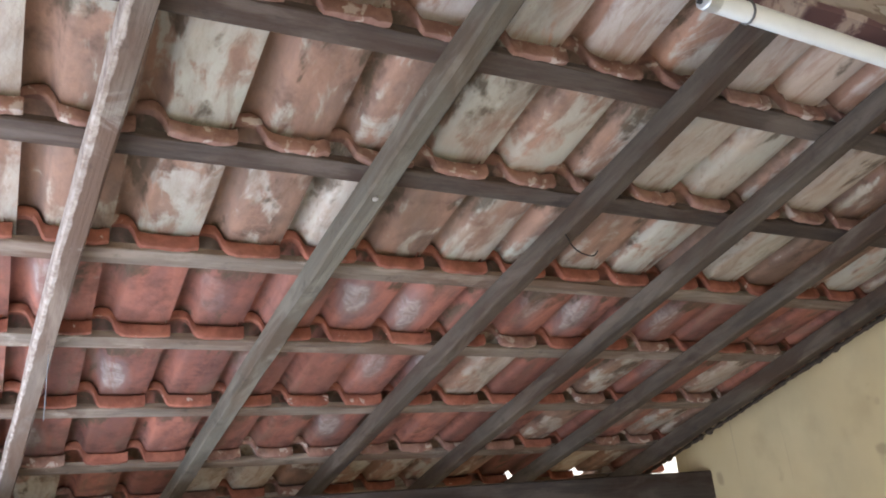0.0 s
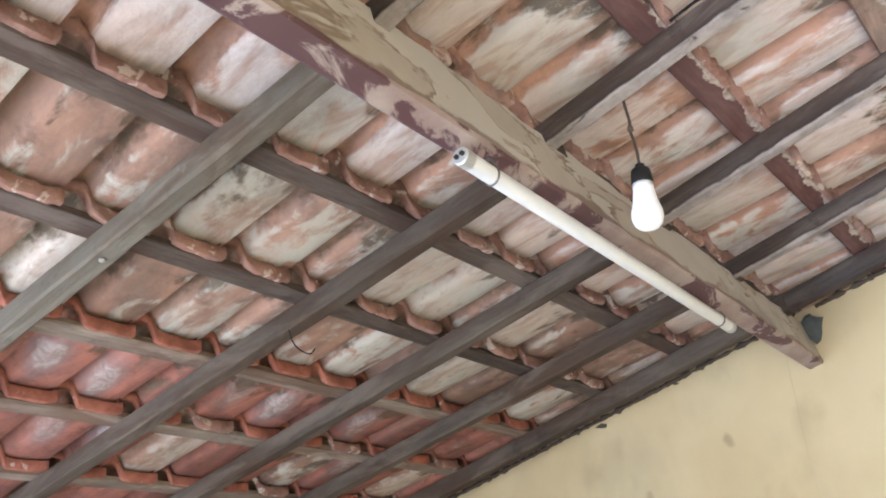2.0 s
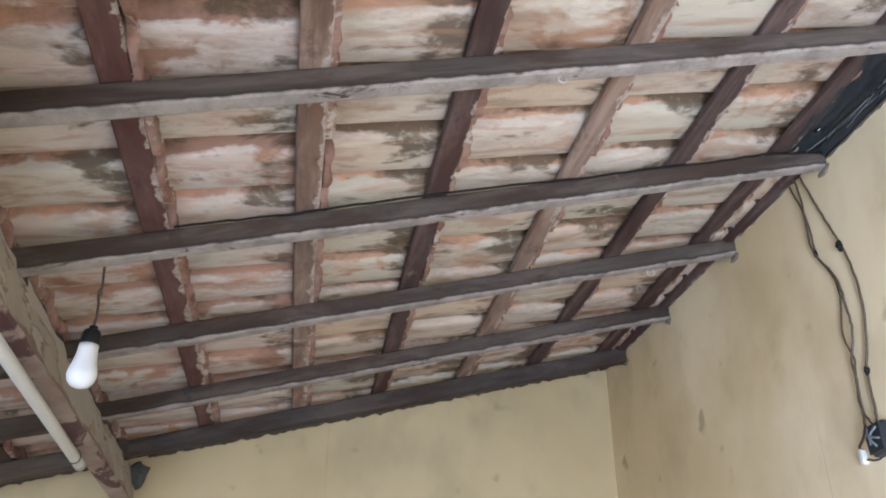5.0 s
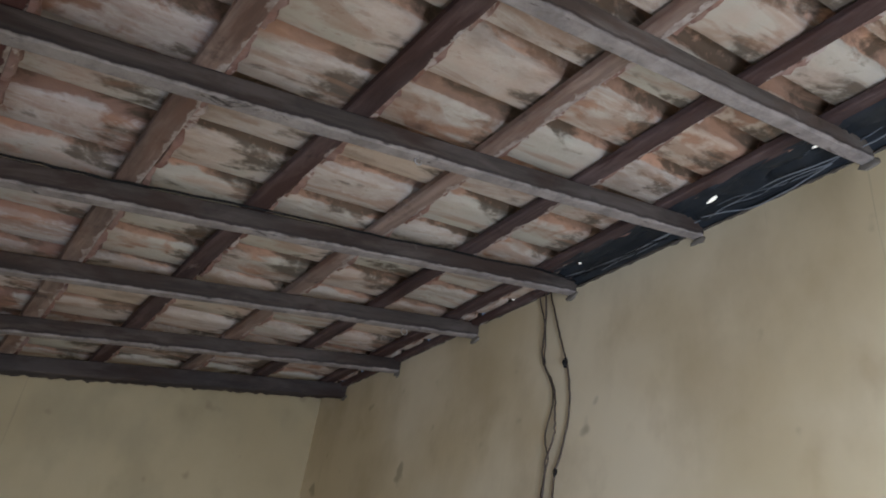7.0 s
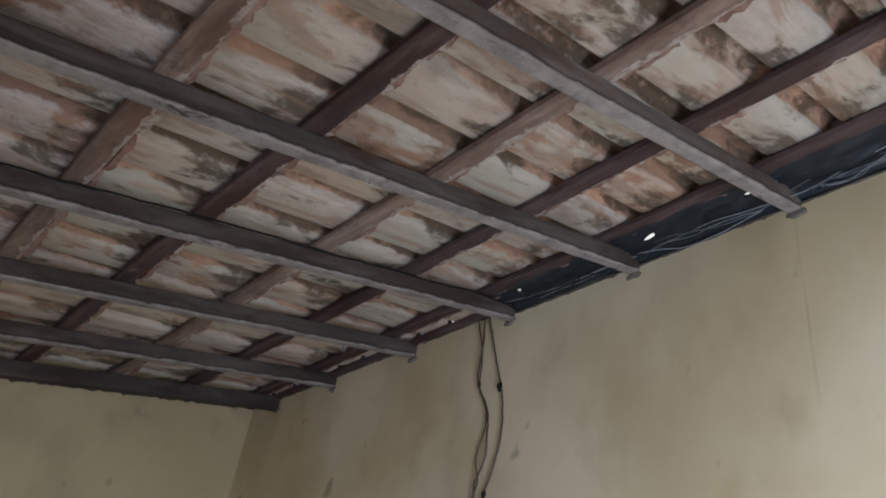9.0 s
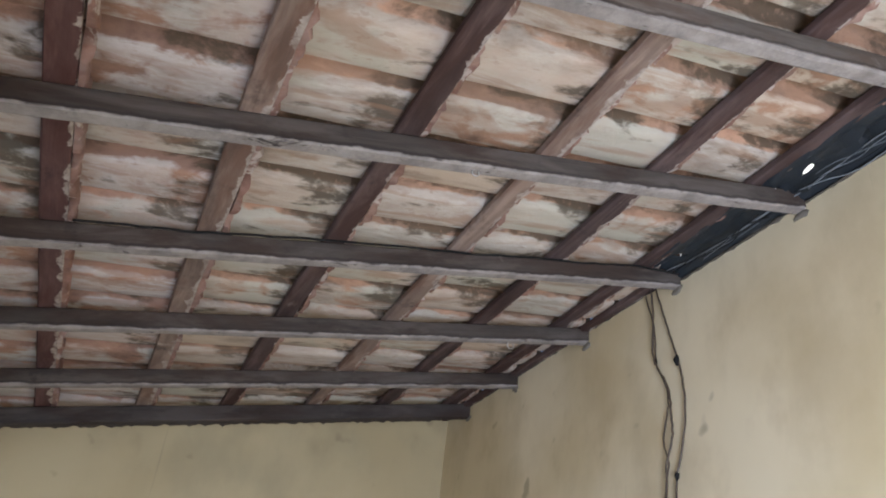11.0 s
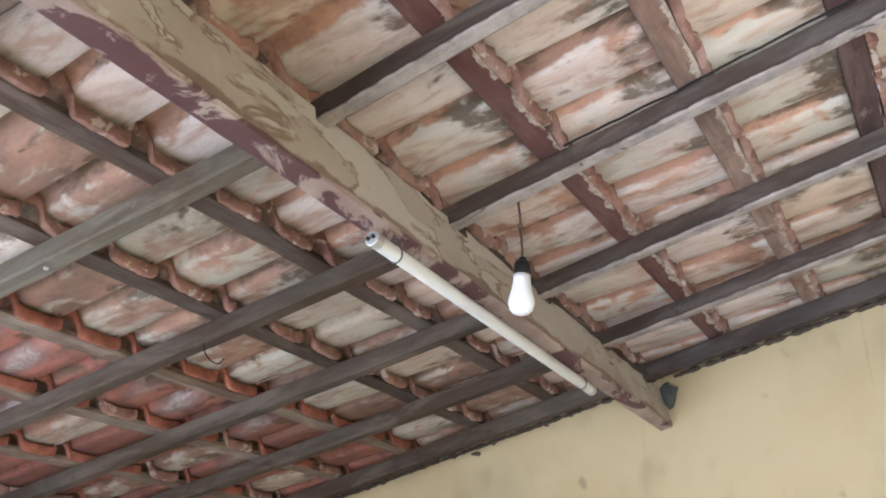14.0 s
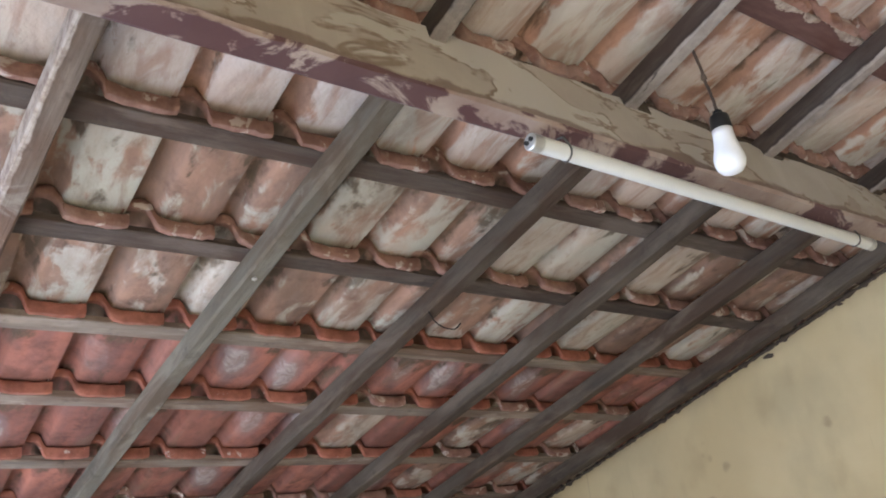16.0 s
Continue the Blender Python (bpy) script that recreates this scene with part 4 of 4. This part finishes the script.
def north_line(x0, x1, n, step=0.012):
    k = int((x1 - x0) / step)
    return [roof_point(x0 + (x1 - x0) * i / k, Y_N - 0.002, n) for i in range(k + 1)]
def east_line(y0, y1, step=0.012):
    k = int((y1 - y0) / step)
    return [(east_x(y) - 0.001, y, deck_z(east_x(y), 1.385 if y < 1.93 else 1.409) - 0.001) for y in (y0 + (y1 - y0) * i / k for i in range(k + 1))]
ragged_bead("mud_bead", north_line(-2.80, -0.24, DECK - 0.005), 0.003, 0.020, 5, MUD, "ragged dark mud bead between rafter and plaster wall", "mud")
ragged_bead("mud_bead", north_line(-0.10, 1.76, DECK - 0.005), 0.003, 0.020, 8, MUD, "ragged dark mud bead between rafter and plaster wall", "mud")
ragged_bead("mud_bead", east_line(0.0, Y_N - 0.01), 0.001, 0.010, 13, plain("dirty mortar", (0.13, 0.105, 0.08), 0.95, 0, 0.3), "ragged dirty mortar edge along the wall top", "mortar")

rag = part("rag", lump_bm(0.042, 9, (0.8, 0.5, 1.2)), RAG)
rag.location = (-0.490, Y_N - 0.016, 2.565)
tagged(rag, "crumpled grey-green rag wedged beside the beam end", "rag")

# nails and a hanging wire on the lower rafters
for x, y, n in ((-0.866, 1.38, 1.366),):
    ob = part("nail", spin_bm([(0, -0.004), (0.006, -0.003), (0.006, 0.0), (0.0018, 0.001), (0.0018, 0.01), (0, 0.01)], 10), NAIL)
    ob.matrix_world = ROOF @ Matrix.Translation((x, y, n - 0.001))
    tagged(ob, "bright nail head in the weathered rafter", "nail")

# two threads hanging from the pale rafter
for dx, drop in ((0.0, 0.146), (0.012, 0.125)):
    hang = roof_point(-1.541 + dx, 0.829, 1.367)
    cable("hanging_thread", [hang, hang - Vector((0.002, 0, drop * 0.5)), hang - Vector((-0.001, 0, drop))], 0.0008, PALE_WIRE, "fine pale thread hanging from the tan rafter", 0.0003, 5)

# wire loop left hanging under the lower rafters
cable("hanging_wire", [roof_point(-0.915, 1.878, 1.364), roof_point(-0.955, 1.925, 1.362), roof_point(-0.985, 1.975, 1.368), roof_point(-1.02, 2.04, 1.392), roof_point(-1.065, 2.105, 1.446)], 0.0017, CABLE_BLACK, "thin wire hooked from rafter up to the tiles", 0.0004, 8)
